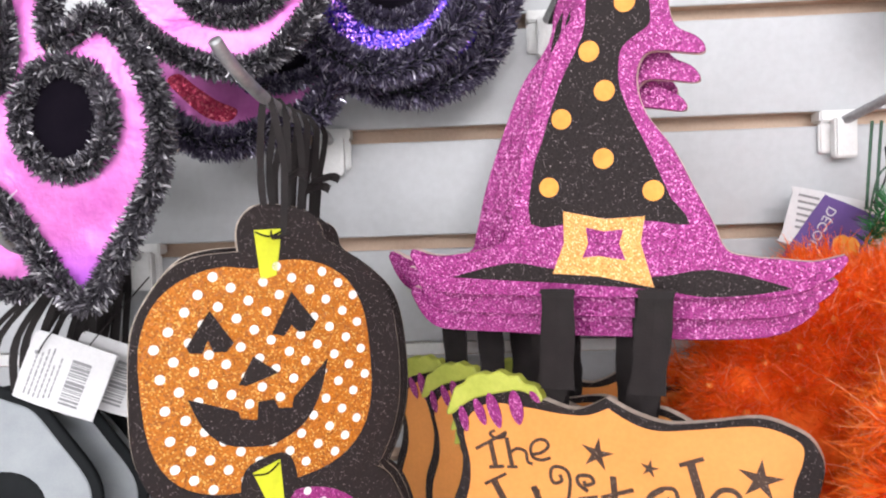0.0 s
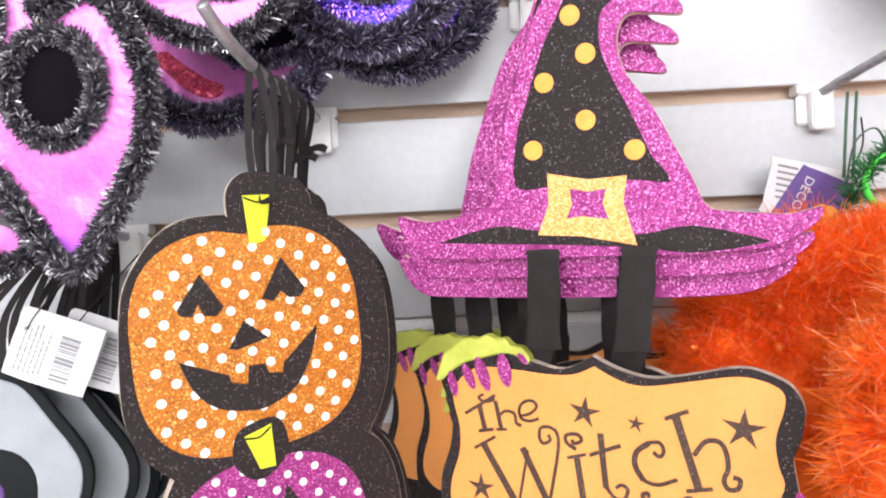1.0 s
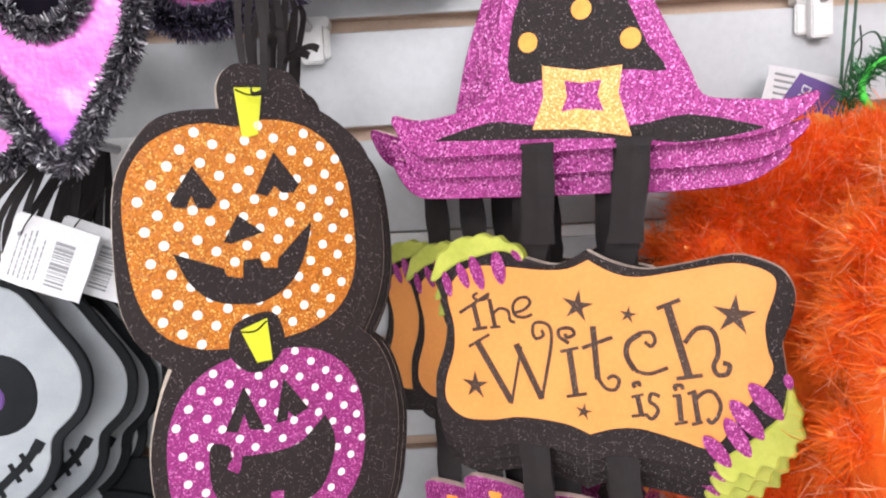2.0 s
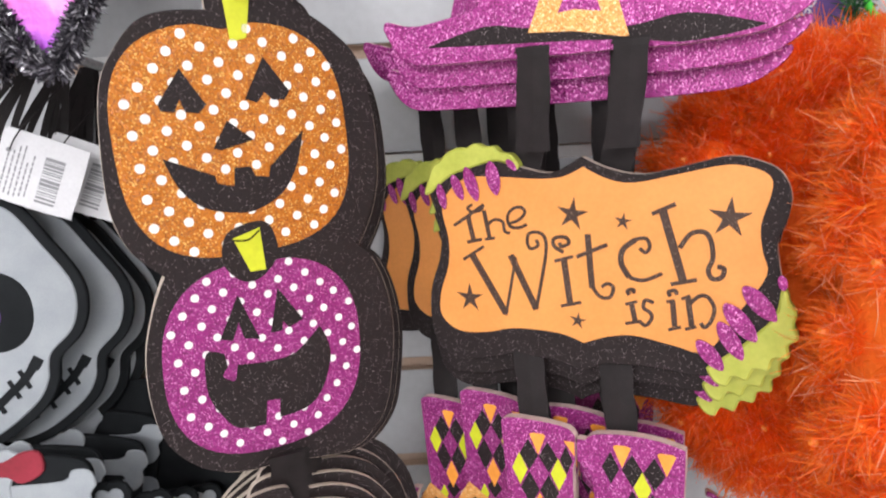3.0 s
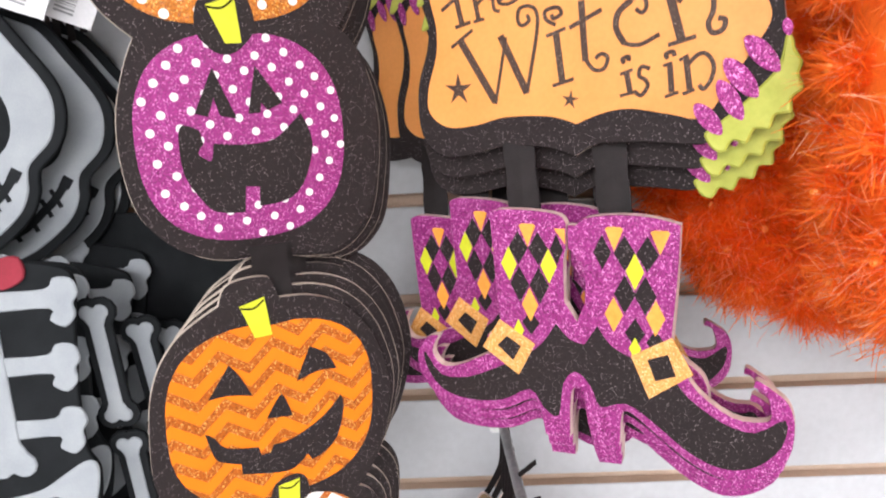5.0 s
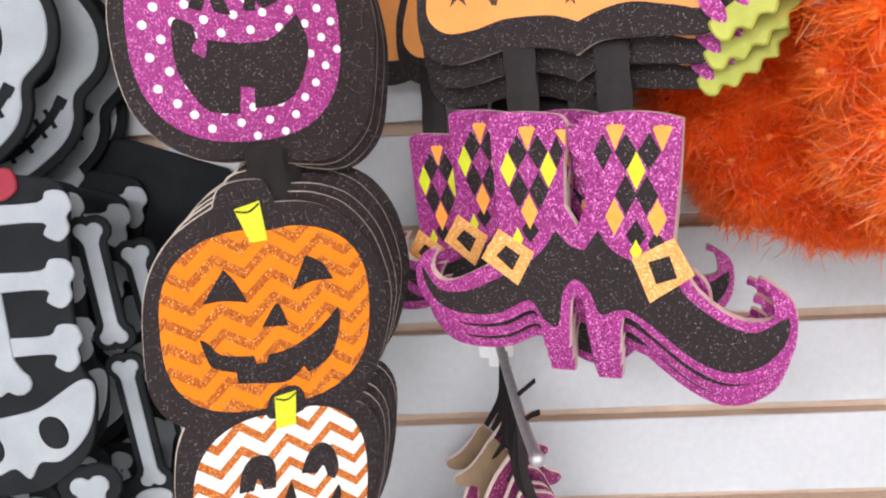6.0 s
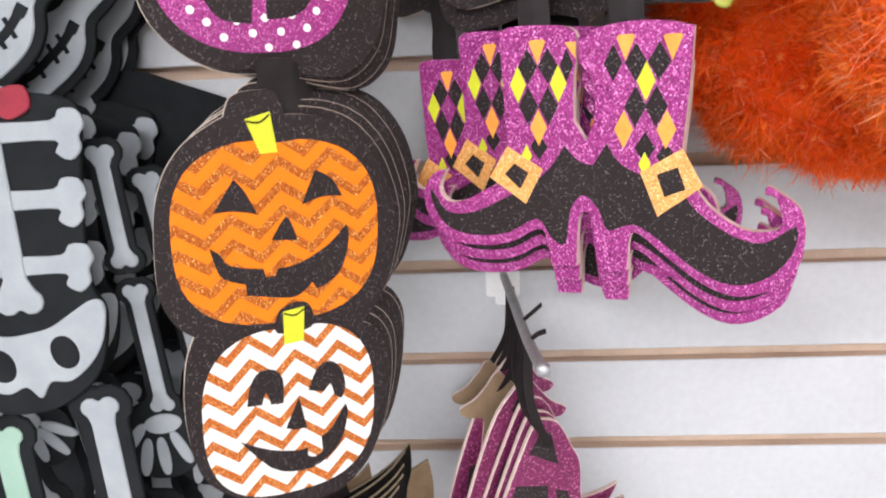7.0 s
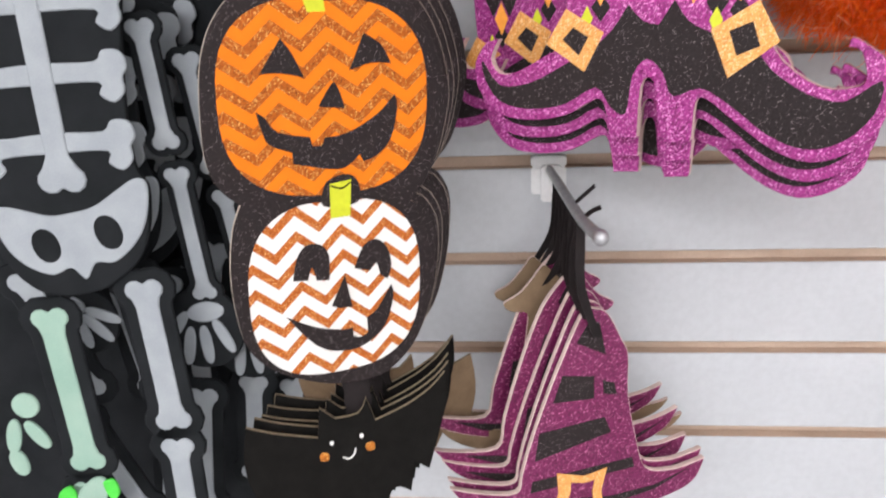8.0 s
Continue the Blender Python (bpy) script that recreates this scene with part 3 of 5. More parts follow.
def pumpkin_sign(full, top, low, bat, label, pale_rim):
    """Two pumpkins on one board, two more on the next, a bat below, joined by ribbons. top, low, bat: poses of the boards."""
    s = thing("pumpkin_sign", pose(0.09, -0.16, 1.25), label, "hanging sign", "pumpkin signs on one hook")
    back = s.matrix_basis.inverted()
    upper = part("upper_board", plate("upper_board", smooth_loop(PUMPKIN_TOP, 4, (0, 12, 29)), 0, 3.6, RIBBON_EDGE, 0.3, pale_rim), s, "black glitter board with two spotted pumpkins", back @ top)
    part("orange_face", art("orange_face", TOP_FACE, 1, "orange_glitter"), upper, "orange glitter face")
    part("purple_face", art("purple_face", PURPLE_FACE, 1, "purple_glitter"), upper, "purple glitter face")
    lower = part("lower_board", plate("lower_board", smooth_loop(PUMPKIN_LOW, 4, (0, 5, 12, 25)), 0, 3.6, RIBBON_EDGE, 0.3, pale_rim), s, "black glitter board with two chevron pumpkins", back @ low)
    part("orange_face", art("orange_face", CHEV_FACE, 1, "chev_orange"), lower, "orange face with glitter chevrons")
    part("white_face", art("white_face", WHITE_FACE, 1, "chev_white"), lower, "white face with orange chevrons")
    flyer = part("bat_board", plate("bat_board", smooth_loop(BAT, 3, (0, 2, 3, 4, 6, 7, 10, 13, 14, 15, 17, 19, 21, 23)), 0, 2.8, ("black_paint", "bat_edge", "fibreboard")), s, "black bat board", back @ bat)
    if full:
        dots(upper, TOP_FACE, (-23.9, 19.7), (8.42, -6.62), (-7.01, -7.9), 2.35, 2)
        dots(upper, PURPLE_FACE, (40.1, -116.2), (7.78, -6.81), (6.55, 7.86), 2.05, 2)
        for pts in ([(-23.5, 55), (-35, 39), (-34, 36), (-28, 35), (-25, 41), (-23, 35), (-17, 34), (-13, 38)], [(17, 60), (6, 40), (12, 38), (16, 43), (20, 39), (26, 39), (29, 43)]):
            part("eye", art("eye", pts, 3, "black_glitter"), upper)
        part("nose", art("nose", [(-4, 30), (-12, 17), (-8, 16), (8, 20)], 3, "black_glitter"), upper)
        part("mouth", art("mouth", smooth_loop([(-36, 14), (-13, 4), (-12, 0), (-4, -2), (-3, 7), (5, 7), (7, 2), (14, 1), (15, 6), (34, 23), (30, 8), (21, -7), (6, -15), (-6, -15), (-20, -11), (-30, -1)], 3, (0, 1, 2, 3, 4, 5, 6, 7, 8, 9)), 3, "black_glitter"), upper)
        part("stem_shade", art("stem_shade", smooth_loop([(-14, -40), (-12, -27), (-4, -22), (8, -21), (13, -27), (14, -40), (4, -50), (-6, -50)], 4), 2.6, "black_glitter"), upper)
        stem(upper, [(0, 92), (14, 92), (10, 69), (2, 67)], 2)
        stem(upper, [(-8, -28), (6, -24), (7, -46), (-1, -46)], 3.4)
        for pts in ([(-9, -57), (-20, -78), (-14, -80), (-10, -71), (-8, -80), (0, -82)], [(12, -57), (6, -80), (12, -80), (13, -75), (16, -79), (24, -76)]):
            part("eye", art("eye", pts, 3, "black_glitter"), upper)
        part("mouth", art("mouth", smooth_loop([(-29, -88), (-26, -83), (-19, -86), (-18, -93), (-21, -97), (-18, -100), (-15, -101), (-13, -93), (2, -95), (17, -94), (27, -87), (33, -82), (37, -92), (37, -103), (30, -119), (20, -126), (6, -127), (7, -117), (0, -116), (-2, -129), (-16, -127), (-23, -119), (-29, -106)], 3, (2, 3, 7, 11, 16, 17, 18, 19)), 3, "black_glitter"), upper)
        for pts in ([(-23, 40.5), (-35, 24), (-25, 24), (-13, 21), (-18, 33)], [(20, 41), (11, 23), (23, 26), (34, 25), (29, 35)]):
            part("eye", art("eye", smooth_loop(pts, 3, (0, 1, 3)), 3, "black_glitter"), lower)
        part("nose", art("nose", smooth_loop([(1, 17), (-7, 6), (7, 4), (4, 15)], 3, (1, 2)), 3, "black_glitter"), lower)
        part("mouth", art("mouth", smooth_loop([(-39, 6), (-35, 3), (-29, -5), (-13, -9), (-12, -14), (-7, -14), (-5, -10), (7, -9), (24, -1), (35, 9), (36, 1), (31, -15), (22, -23), (15, -25), (13, -21), (5, -27), (-4, -27), (-23, -22), (-23, -16), (-34, -11), (-37, -4)], 3, (0, 3, 4, 5, 6, 9, 13, 14, 17, 18)), 3, "black_glitter"), lower)
        part("stem_shade", art("stem_shade", smooth_loop([(-9, -47), (-8, -36), (-3, -32), (6, -31), (11, -36), (10, -47)], 4), 2.6, "black_glitter"), lower)
        stem(lower, [(-14, 70), (-1, 73), (1, 52), (-8, 52)], 2)
        stem(lower, [(-5, -35), (7, -34), (5, -54), (-6, -54)], 3.4)
        for pts in ([(-30, -86), (-27, -74), (-21, -67), (-13, -68), (-9, -75), (-10, -89), (-17, -88), (-19, -80), (-22, -87)], [(5, -85), (11, -73), (19, -70), (25, -76), (27, -87), (24, -95), (20, -92), (18, -84), (14, -88)]):
            part("eye", art("eye", smooth_loop(pts, 3, (0, 5, 6, 8)), 3, "black_glitter"), lower)
        part("nose", art("nose", [(-1, -88), (-10, -105), (-6, -107), (2, -108)], 3, "black_glitter"), lower)
        part("mouth", art("mouth", smooth_loop([(-36, -106), (-20, -116), (-4, -121), (1, -120.5), (1, -126), (5, -128), (10, -126), (10, -116.5), (17, -112), (26, -99), (27, -106), (21, -123), (8, -133), (-6, -134), (-21, -127)], 3, (0, 3, 4, 6, 7, 9)), 3, "black_glitter"), lower)
        for x, z in ((-16, -9), (2, -6)):
            part("eye", art("eye", lobe(x, z, 1.3, 1.6, 2, n=12), 1, "white_paint"), flyer, "white eye")
        for x, z in ((-21, -18), (7, -14)):
            part("cheek", art("cheek", lobe(x, z, 2.9, 3.1, 2.6, n=14), 1, "orange_glitter"), flyer, "orange cheek")
        part("smile", stroke_mesh("smile", [(0.9, [(-10, -19.5), (-6, -21), (-3, -18), (-2, -14)])], 1, "white_paint"), flyer)
    return s


def hang(parent, path, width, across=(1, 0, 0)):
    inv = parent.matrix_basis.inverted()
    part("ribbon", band("ribbon", [inv @ Vector(q) for q in path], across, width), parent, "black satin ribbon")


for k in range(6):
    g = random.Random(40 + k)
    dx, dy, dz = 0.0011 * k, 0.0074 * k, -0.0012 * k
    w = lambda a: g.uniform(-a, a) if k else 0.0
    s = pumpkin_sign(k == 0,
                     pose(0.0902 + dx + w(0.001) - (0.007 if k == 2 else 0.0), -0.1554 + dy, 1.2485 + dz + w(0.002) + (0.006 if k == 2 else 0.0), 1.2 - 1.3 * k, w(0.6) + 0.7 * k - 1.3, 32.4 + w(1) + 1.2 * k),
                     pose(0.0969 + 0.0015 * k + (0.0 if k < 5 else 0.003) + w(0.001), -0.1575 + dy * 1.15, 1.0029 + 0.0034 * k + w(0.001), 1.3 - 1.3 * k, w(0.7) + 0.6 * k - 0.4 + (3 if k == 5 else 0), 29.7 + w(1.5)),
                     pose(0.0956 + 0.001 * k + w(0.001), -0.1568 + 0.0115 * k, 0.8173 + w(0.002), 0, 1 + w(1.5), 14.5 + w(2) + 2 * k + (180 if k == 5 else 0)),
                     "black glitter hanging sign of stacked smiling pumpkins and a bat" if k == 0 else "hanging pumpkin sign mostly hidden behind the front one", k in (1, 2, 4))
    x, y = 0.098 + dx, -0.152 + dy
    hy = -0.155 + 0.019 * k
    for side in (-1, 1):
        hang(s, [(x + side * 0.004 + w(0.002), y + 0.001 + 0.0018 * k, 1.338), (x + side * 0.006 + w(0.004), (y + hy) / 2 + 0.003, 1.37), (x + side * 0.003, hy + 0.001, 1.398), (0.0972 + 0.0005 * k, hy + 0.002, 1.4085)], 0.0036, (1, 0.3, 0))
    if k in (1, 3, 4):
        kx, kz = 0.103 + 0.003 * k, 1.36 + 0.006 * (k % 3)
        hang(s, [(x + 0.003, (y + hy) / 2, kz), (kx + 0.003, (y + hy) / 2 - 0.004, kz + 0.003), (kx + 0.008, (y + hy) / 2 - 0.005, kz + 0.001)], 0.0055, (0.2, 0.6, 0.7))
    hang(s, [(x + 0.001, y - 0.001, 1.102 + dz), (x + 0.001, y + 0.002, 1.085 + dz), (x + 0.001, y, 1.066 + dz)], 0.019, (0.9, 0.43, 0))
    hang(s, [(x - 0.004, y + 0.002, 0.85 + dz), (x - 0.003, y + 0.004, 0.838), (x - 0.003, y + 0.004, 0.82)], 0.016, (0.97, 0.2, 0))
    if k == 0:
        hang(s, [(0.0985, -0.1585, 1.339), (0.1, -0.1605, 1.3365), (0.107, -0.1565, 1.338)], 0.0022, (0, 0, 1))


# ---- hanging witch signs: hat, plaque and boots ----
HAT = [(-13, 116), (-10, 135), (-2, 148), (12, 150), (24, 138), (26, 112), (29, 99), (38, 93), (42, 88), (40, 85), (28, 87), (18, 88), (13, 83), (12, 73), (16, 60), (28, 43), (37, 25), (45, 9), (51, -4), (61, -7),
       (73, -8), (86, -9), (98, -6), (99, -9), (93, -16), (77, -24), (42, -27), (17, -27), (-24, -28), (-54, -28), (-85, -28), (-96, -26), (-104, -19), (-110, -8), (-108, -4), (-97, -7),
       (-84, -7), (-57, -1), (-52, 11), (-47, 36), (-38, 66), (-27, 95)]
HAT_BLACK = [(-11, 115), (-7, 130), (2, 140), (11, 138), (16, 124), (18, 110), (18, 101), (13, 97), (7, 93), (4, 87), (4, 74), (9, 60), (18, 41), (27, 20), (35, 8), (15, 10), (-23, 9), (-41, 9), (-39, 36), (-34, 50), (-25, 76), (-13, 99)]
PLAQUE = [(-84, 16), (-70, 26), (-51, 30), (-36, 28), (-28, 26), (-11, 23), (5, 31), (18, 25), (34, 22), (52, 25), (74, 30), (88, 27), (96, 22), (100, 12), (98, -1), (95, -9), (96, -19), (98, -34),
          (98, -52), (92, -60), (82, -68), (69, -74), (63, -76), (46, -75), (29, -75), (15, -76), (4, -82), (-9, -78), (-34, -77), (-55, -82), (-73, -83), (-86, -71), (-87, -46), (-80, -26), (-78, -11), (-81, 2)]
PRINT = [(-76, 6), (-62, 20), (-39, 21), (-20, 20), (-5, 21), (6, 26), (18, 20), (31, 18), (52, 22), (72, 26), (83, 25), (91, 21), (92, 14), (88, -1), (89, -13), (91, -24), (80, -42), (66, -63), (51, -62),
         (32, -59), (18, -61), (5, -66), (-9, -62), (-34, -62), (-51, -66), (-69, -67), (-80, -59), (-80, -46), (-74, -29), (-73, -14)]
BOOT_RIGHT = [(-3, 62), (2, 66), (19, 68), (35, 67), (47, 64), (46, 38), (43, 3), (48, -6), (56, -19), (72, -30), (85, -30), (89, -26), (86, -15), (81, -13), (82, -9), (89, -13), (96, -19), (99, -30), (97, -47), (86, -59), (71, -64), (55, -59), (38, -47), (24, -36),
              (19, -38), (18, -54), (17, -57), (5, -58), (1, -46), (-1, -30)]
BOOT_LEFT = [(-4, -26), (-8, -31), (-9, -56), (-23, -57), (-26, -41), (-31, -37), (-48, -46), (-69, -49), (-87, -46), (-99, -33), (-101, -19), (-94, -8), (-86, -6), (-91, -16), (-86, -24), (-75, -23), (-57, -14), (-54, -13), (-55, -2), (-47, 2), (-48, 20), (-50, 66), (-45, 69), (-27, 69), (-12, 67), (-8.3, 62), (-8.6, 50), (-10.2, 43), (-10.2, 21), (-3.8, 11), (0.4, 21), (0.2, 40), (-7.7, 50), (-7.6, 62)]
BOOT_BLACK = [(-15, 9), (-8, 1), (0, -1), (7, 10), (14, 0), (26, -6), (42, -11), (51, -22), (67, -33), (82, -36), (95, -27), (94, -41), (83, -54), (68, -58), (52, -52), (35, -39), (21, -31), (8, -35), (3, -24),
              (-5, -17), (-12, -25), (-15, -44), (-23, -41), (-31, -31), (-48, -40), (-69, -43), (-86, -39), (-95, -27), (-96, -17), (-86, -30), (-68, -29), (-47, -19), (-37, -14), (-24, -4)]
PURPLE_BOARD = ("purple_glitter", "pink_edge", "fibreboard")
LETTERS = [
    [(2, [(-69, -6), (-61, -1), (-50, 6)]), (3, [(-60, 0), (-57, -14)]), (2, [(-61, -15), (-52, -13)]), (1.6, [(-50, 6), (-52, 3), (-57, 2), (-60, 4), (-57, 6)])],
    [(2.6, [(-50, 3), (-47, -13)]), (1.8, [(-48, -5), (-44, -2), (-39, -3), (-38, -8), (-35, -9)]), (1.6, [(-50, -13), (-44, -12)])],
    [(1.8, [(-36, -4), (-30, -2), (-26, 2), (-28, 5), (-33, 4), (-36, 0), (-35, -5), (-30, -6), (-25, -4)])],
    [(1.8, [(-64, -25), (-51, -17)]), (4.2, [(-59, -21), (-39, -54)]), (1.6, [(-39, -55), (-32, -22)]), (3.8, [(-35, -21), (-21, -50)]), (1.8, [(-21, -50), (-15, -21), (-15, -11), (-19, -8), (-24, -9), (-25, -14), (-23, -17), (-19, -15), (-20, -12)])],
    [(1.8, [(-10, -23), (0, -20)]), (3.6, [(-5, -21), (-2, -45)]), (1.8, [(-7, -47), (4, -44)]), (2, [(-5, -18), (-10, -15), (-10, -11), (-4, -10), (-2, -13), (-6, -15), (-7, -13)])],
    [(3.4, [(8, -8), (9, -23), (10, -36)]), (2, [(10, -35), (14, -40), (19, -40), (21, -35), (18, -33), (15, -35)]), (2.2, [(2, -20), (18, -13)])],
    [(2, [(34, -14), (37, -16), (39, -13), (37, -9), (31, -10)]), (3, [(32, -10), (26, -15), (25, -22), (29, -29)]), (2, [(29, -29), (36, -30), (45, -26)])],
    [(2.2, [(40, 3), (51, 8)]), (4.2, [(45, 5), (55, -30)]), (2, [(49, -31), (61, -28)]), (2.4, [(53, -13), (58, -6), (64, -5), (67, -9), (68, -17), (66, -23), (68, -27), (72, -26), (73, -22), (70, -21)])],
    [(1.6, [(27, -43), (33, -41)]), (2.8, [(30, -42), (32, -52)]), (1.6, [(27, -53), (35, -51)]), (2, [(29, -38), (28, -36), (31, -35), (31, -37)])],
    [(2, [(41, -41), (37, -40), (36, -44), (39, -46), (40, -49), (37, -53), (34, -51)])],
    [(1.6, [(47, -40), (51, -39)]), (2.8, [(50, -40), (51, -52)]), (1.6, [(48, -54), (54, -52)]), (2, [(49, -37), (48, -35), (51, -34), (52, -36)])],
    [(1.6, [(54, -38), (58, -36)]), (2.8, [(57, -37), (59, -51)]), (2, [(57, -41), (62, -36), (66, -36), (69, -41), (68, -47), (65, -51), (63, -49)]), (1.6, [(56, -53), (61, -51)])],
]
NAMES = "T h e W i t c h i s i n".split()
CLAW_TOP = [(-87, 12), (-83, 12), (-77, 17), (-68, 22.5), (-57, 26), (-46, 29), (-38, 29), (-30, 25), (-29, 28), (-33, 33), (-39, 34), (-43, 37.5), (-48, 37), (-54, 39), (-60, 36.5), (-65, 37), (-72, 34), (-76, 30), (-81, 27), (-84, 20)]
CLAW_LOW = [(97.5, -29), (100, -32), (101, -36), (104, -41), (103, -46), (105, -52), (101, -56), (101, -62), (95, -63), (93, -69), (87, -69), (84, -75), (78, -74), (75, -79), (70, -78), (66, -72), (68, -69), (78, -61), (87, -52), (95, -42)]


def nail(parent, ax, az, bx, bz, w, level):
    dx, dz = bx - ax, bz - az
    l = math.hypot(dx, dz)
    nx, nz = -dz / l, dx / l
    pts = [(ax + dx * t + nx * w * o, az + dz * t + nz * w * o) for t, o in ((-0.04, 0), (0.1, 0.32), (0.4, 0.5), (0.8, 0.4), (1.06, 0), (0.8, -0.4), (0.4, -0.5), (0.1, -0.32))]
    part("nail", art("nail", smooth_loop(pts, 4), level, "purple_glitter"), parent, "purple glitter fingernail")


def diamond(parent, x, z, w, h, mat, level, label):
    part("diamond", art("diamond", [(x, z + h), (x - w, z), (x, z - h), (x + w, z)], level, mat), parent, label)


def buckle(parent, outer, inner, level, label):
    part("buckle", ring_plate("buckle", smooth_loop(outer, 4, range(len(outer))), smooth_loop(inner, 4, range(len(inner))), -0.35 * level, 0.6, "gold_glitter"), parent, label)


def witch_sign(full, hat_at, plaque_at, boots_at, label):
    s = thing("witch_sign", pose(0.26, -0.155, 1.22), label, "hanging sign", "witch signs on one hook")
    inv = s.matrix_basis.inverted()
    hat = part("hat", plate("hat", smooth_loop(HAT, 4, (22, 33)), 0, 5.5, PURPLE_BOARD), s, "purple glitter witch hat board", inv @ hat_at)
    part("hat_front", art("hat_front", smooth_loop(HAT_BLACK, 3, (13, 16)), 1, "black_glitter"), hat, "black glitter front with orange spots")
    plaque = part("plaque", plate("plaque", smooth_loop(PLAQUE, 4, (6, 26)), 0, 5.5, RIBBON_EDGE), s, "black glitter plaque with an amber print", inv @ plaque_at)
    part("print", art("print", smooth_loop(PRINT, 4, (5, 21)), 1, "amber_print"), plaque, "amber printed face")
    for claw in (CLAW_TOP, CLAW_LOW):
        part("claw", plate("claw", smooth_loop(claw, 4), -1.4, 6.4, ("lime_skin", "lime_skin", "fibreboard"), 1.0), plaque, "lime green clutching claw")
    for q in ((-77, 17, -74, 4, 5.4), (-68, 22, -62.5, 9.3, 5.8), (-59.5, 26, -53.6, 9, 7.2), (-45, 29, -41.7, 12.4, 7.8), (-35, 30, -30, 25, 3.6), (97, -23.5, 98.5, -30, 4), (82, -30, 95, -44, 8.4), (74, -39, 87, -54.5, 8.8), (71.5, -48, 81.5, -64, 8), (62, -58, 73, -70.5, 7.8)):
        nail(plaque, *q, 4.8)
    boots = part("boot_board", plate("boot_board", smooth_loop(BOOT_RIGHT + BOOT_LEFT, 3, (0, 4, 6, 13, 26, 27, 32, 33, 42, 51, 55, 56, 58, 59, 60, 62, 63)), 0, 5.5, PURPLE_BOARD), s, "purple glitter witch boots board", inv @ boots_at)
    part("shoe", art("shoe", smooth_loop(BOOT_BLACK, 3, (0, 2, 3)), 1, "black_glitter"), boots, "black glitter shoes")
    for x, z, w, h in ((-34.5, 49, 5.4, 9), (-23.5, 49, 5.4, 9), (-34.5, 29, 5.4, 10), (-23.5, 29, 5.4, 10), (-29, 8, 5, 7), (21, 49, 5.4, 9), (32, 49, 5.4, 9), (10, 49, 4.5, 9), (21, 28, 5.4, 10), (31, 28, 5.4, 10), (26, 8, 5, 8), (36, 4, 4.5, 7), (-13.5, 49, 3.6, 8)):
        diamond(boots, x, z, w, h, "black_glitter", 1, "black glitter diamond")
    part("diamond", art("diamond", [(-14.5, 60), (-8.8, 60), (-8.8, 52)], 1.5, "orange_paint"), boots, "cut orange diamond")
    for x, z in ((-40, 40), (-18, 40), (26, 40)):
        diamond(boots, x, z, 4.4, 9.3, "lime_paint", 1.5, "lime green diamond")
    for x, z in ((-29, 18), (15.5, 17), (36, 17)):
        diamond(boots, x, z, 4.6, 9.3, "orange_paint", 1.5, "orange diamond")
    for x, z in ((-29, 58), (16, 58), (38, 57)):
        part("diamond", art("diamond", [(x - 4.5, z + 3), (x - 3, z + 4), (x + 3, z + 4), (x + 4.5, z + 3), (x, z - 8)], 1.5, "orange_paint"), boots, "cut orange diamond")
    for x, z in ((-36, 3), (26, 0)):
        diamond(boots, x, z, 3, 6, "lime_paint", 1.5, "lime green diamond")
    for hole in ([(-44, 0), (-34, -6), (-40, -16), (-50, -7)], [(42, 0), (47, -12), (36, -17), (31, -5)]):
        part("buckle_hole", art("buckle_hole", hole, 1.8, "black_glitter"), boots)
    buckle(boots, [(-47, 8), (-27, -4), (-37, -23), (-58, -9)], [(-43, -1), (-35, -6), (-40, -15), (-49, -7)], 2, "orange glitter buckle")
    buckle(boots, [(44, 8), (54, -10), (33, -26), (24, -4)], [(42, -1), (46, -12), (36, -16), (32, -5)], 2, "orange glitter buckle")
    if full:
        part("hat_band", art("hat_band", smooth_loop([(-85, -19), (-53, -11), (-28, -14), (17, -17), (45, -13), (78, -21), (64, -24), (42, -26), (19, -23), (-24, -21), (-60, -20)], 3, (0, 5)), 1, "black_glitter"), hat)
        buckle(hat, [(-24, 15), (-4, 11), (15, 12), (13, -1), (19, -22), (-7, -17), (-30, -16), (-24, -1)], [(-13, 7), (-4, 5), (5, 6), (3, -1), (6, -9), (-7, -7), (-15, -8), (-12, -1)], 2.5, "orange glitter buckle")
        part("buckle_hole", art("buckle_hole", [(-14, 8), (-4, 6), (6, 7), (4, -1), (7, -10), (-7, -8), (-16, -9), (-13, -1)], 2, "purple_glitter"), hat)
        for x, z in ((7, 112), (-10, 91), (-3, 72), (-24, 60), (-4, 40), (-31, 27), (19, 24)):
            part("spot", art("spot", lobe(x, z, 4.9, 4.9, 2, n=20), 2, "orange_paint"), hat, "pale orange spot")
        for nm, strokes in zip(NAMES, LETTERS):
            part("letter", stroke_mesh("letter", strokes, 2, "brown_ink", 0.93), plaque, "curly dark brown letter " + nm)
        for x, z, r, turn in ((0, 2, 8.8, 8), (26, -1, 4.6, 8), (75, 2, 10, 4), (-61, -47, 8.6, 0), (2, -54, 4.7, 8)):
            part("star", art("star", star(x, z, r, turn), 2, "brown_ink"), plaque, "dark brown star")
    return s


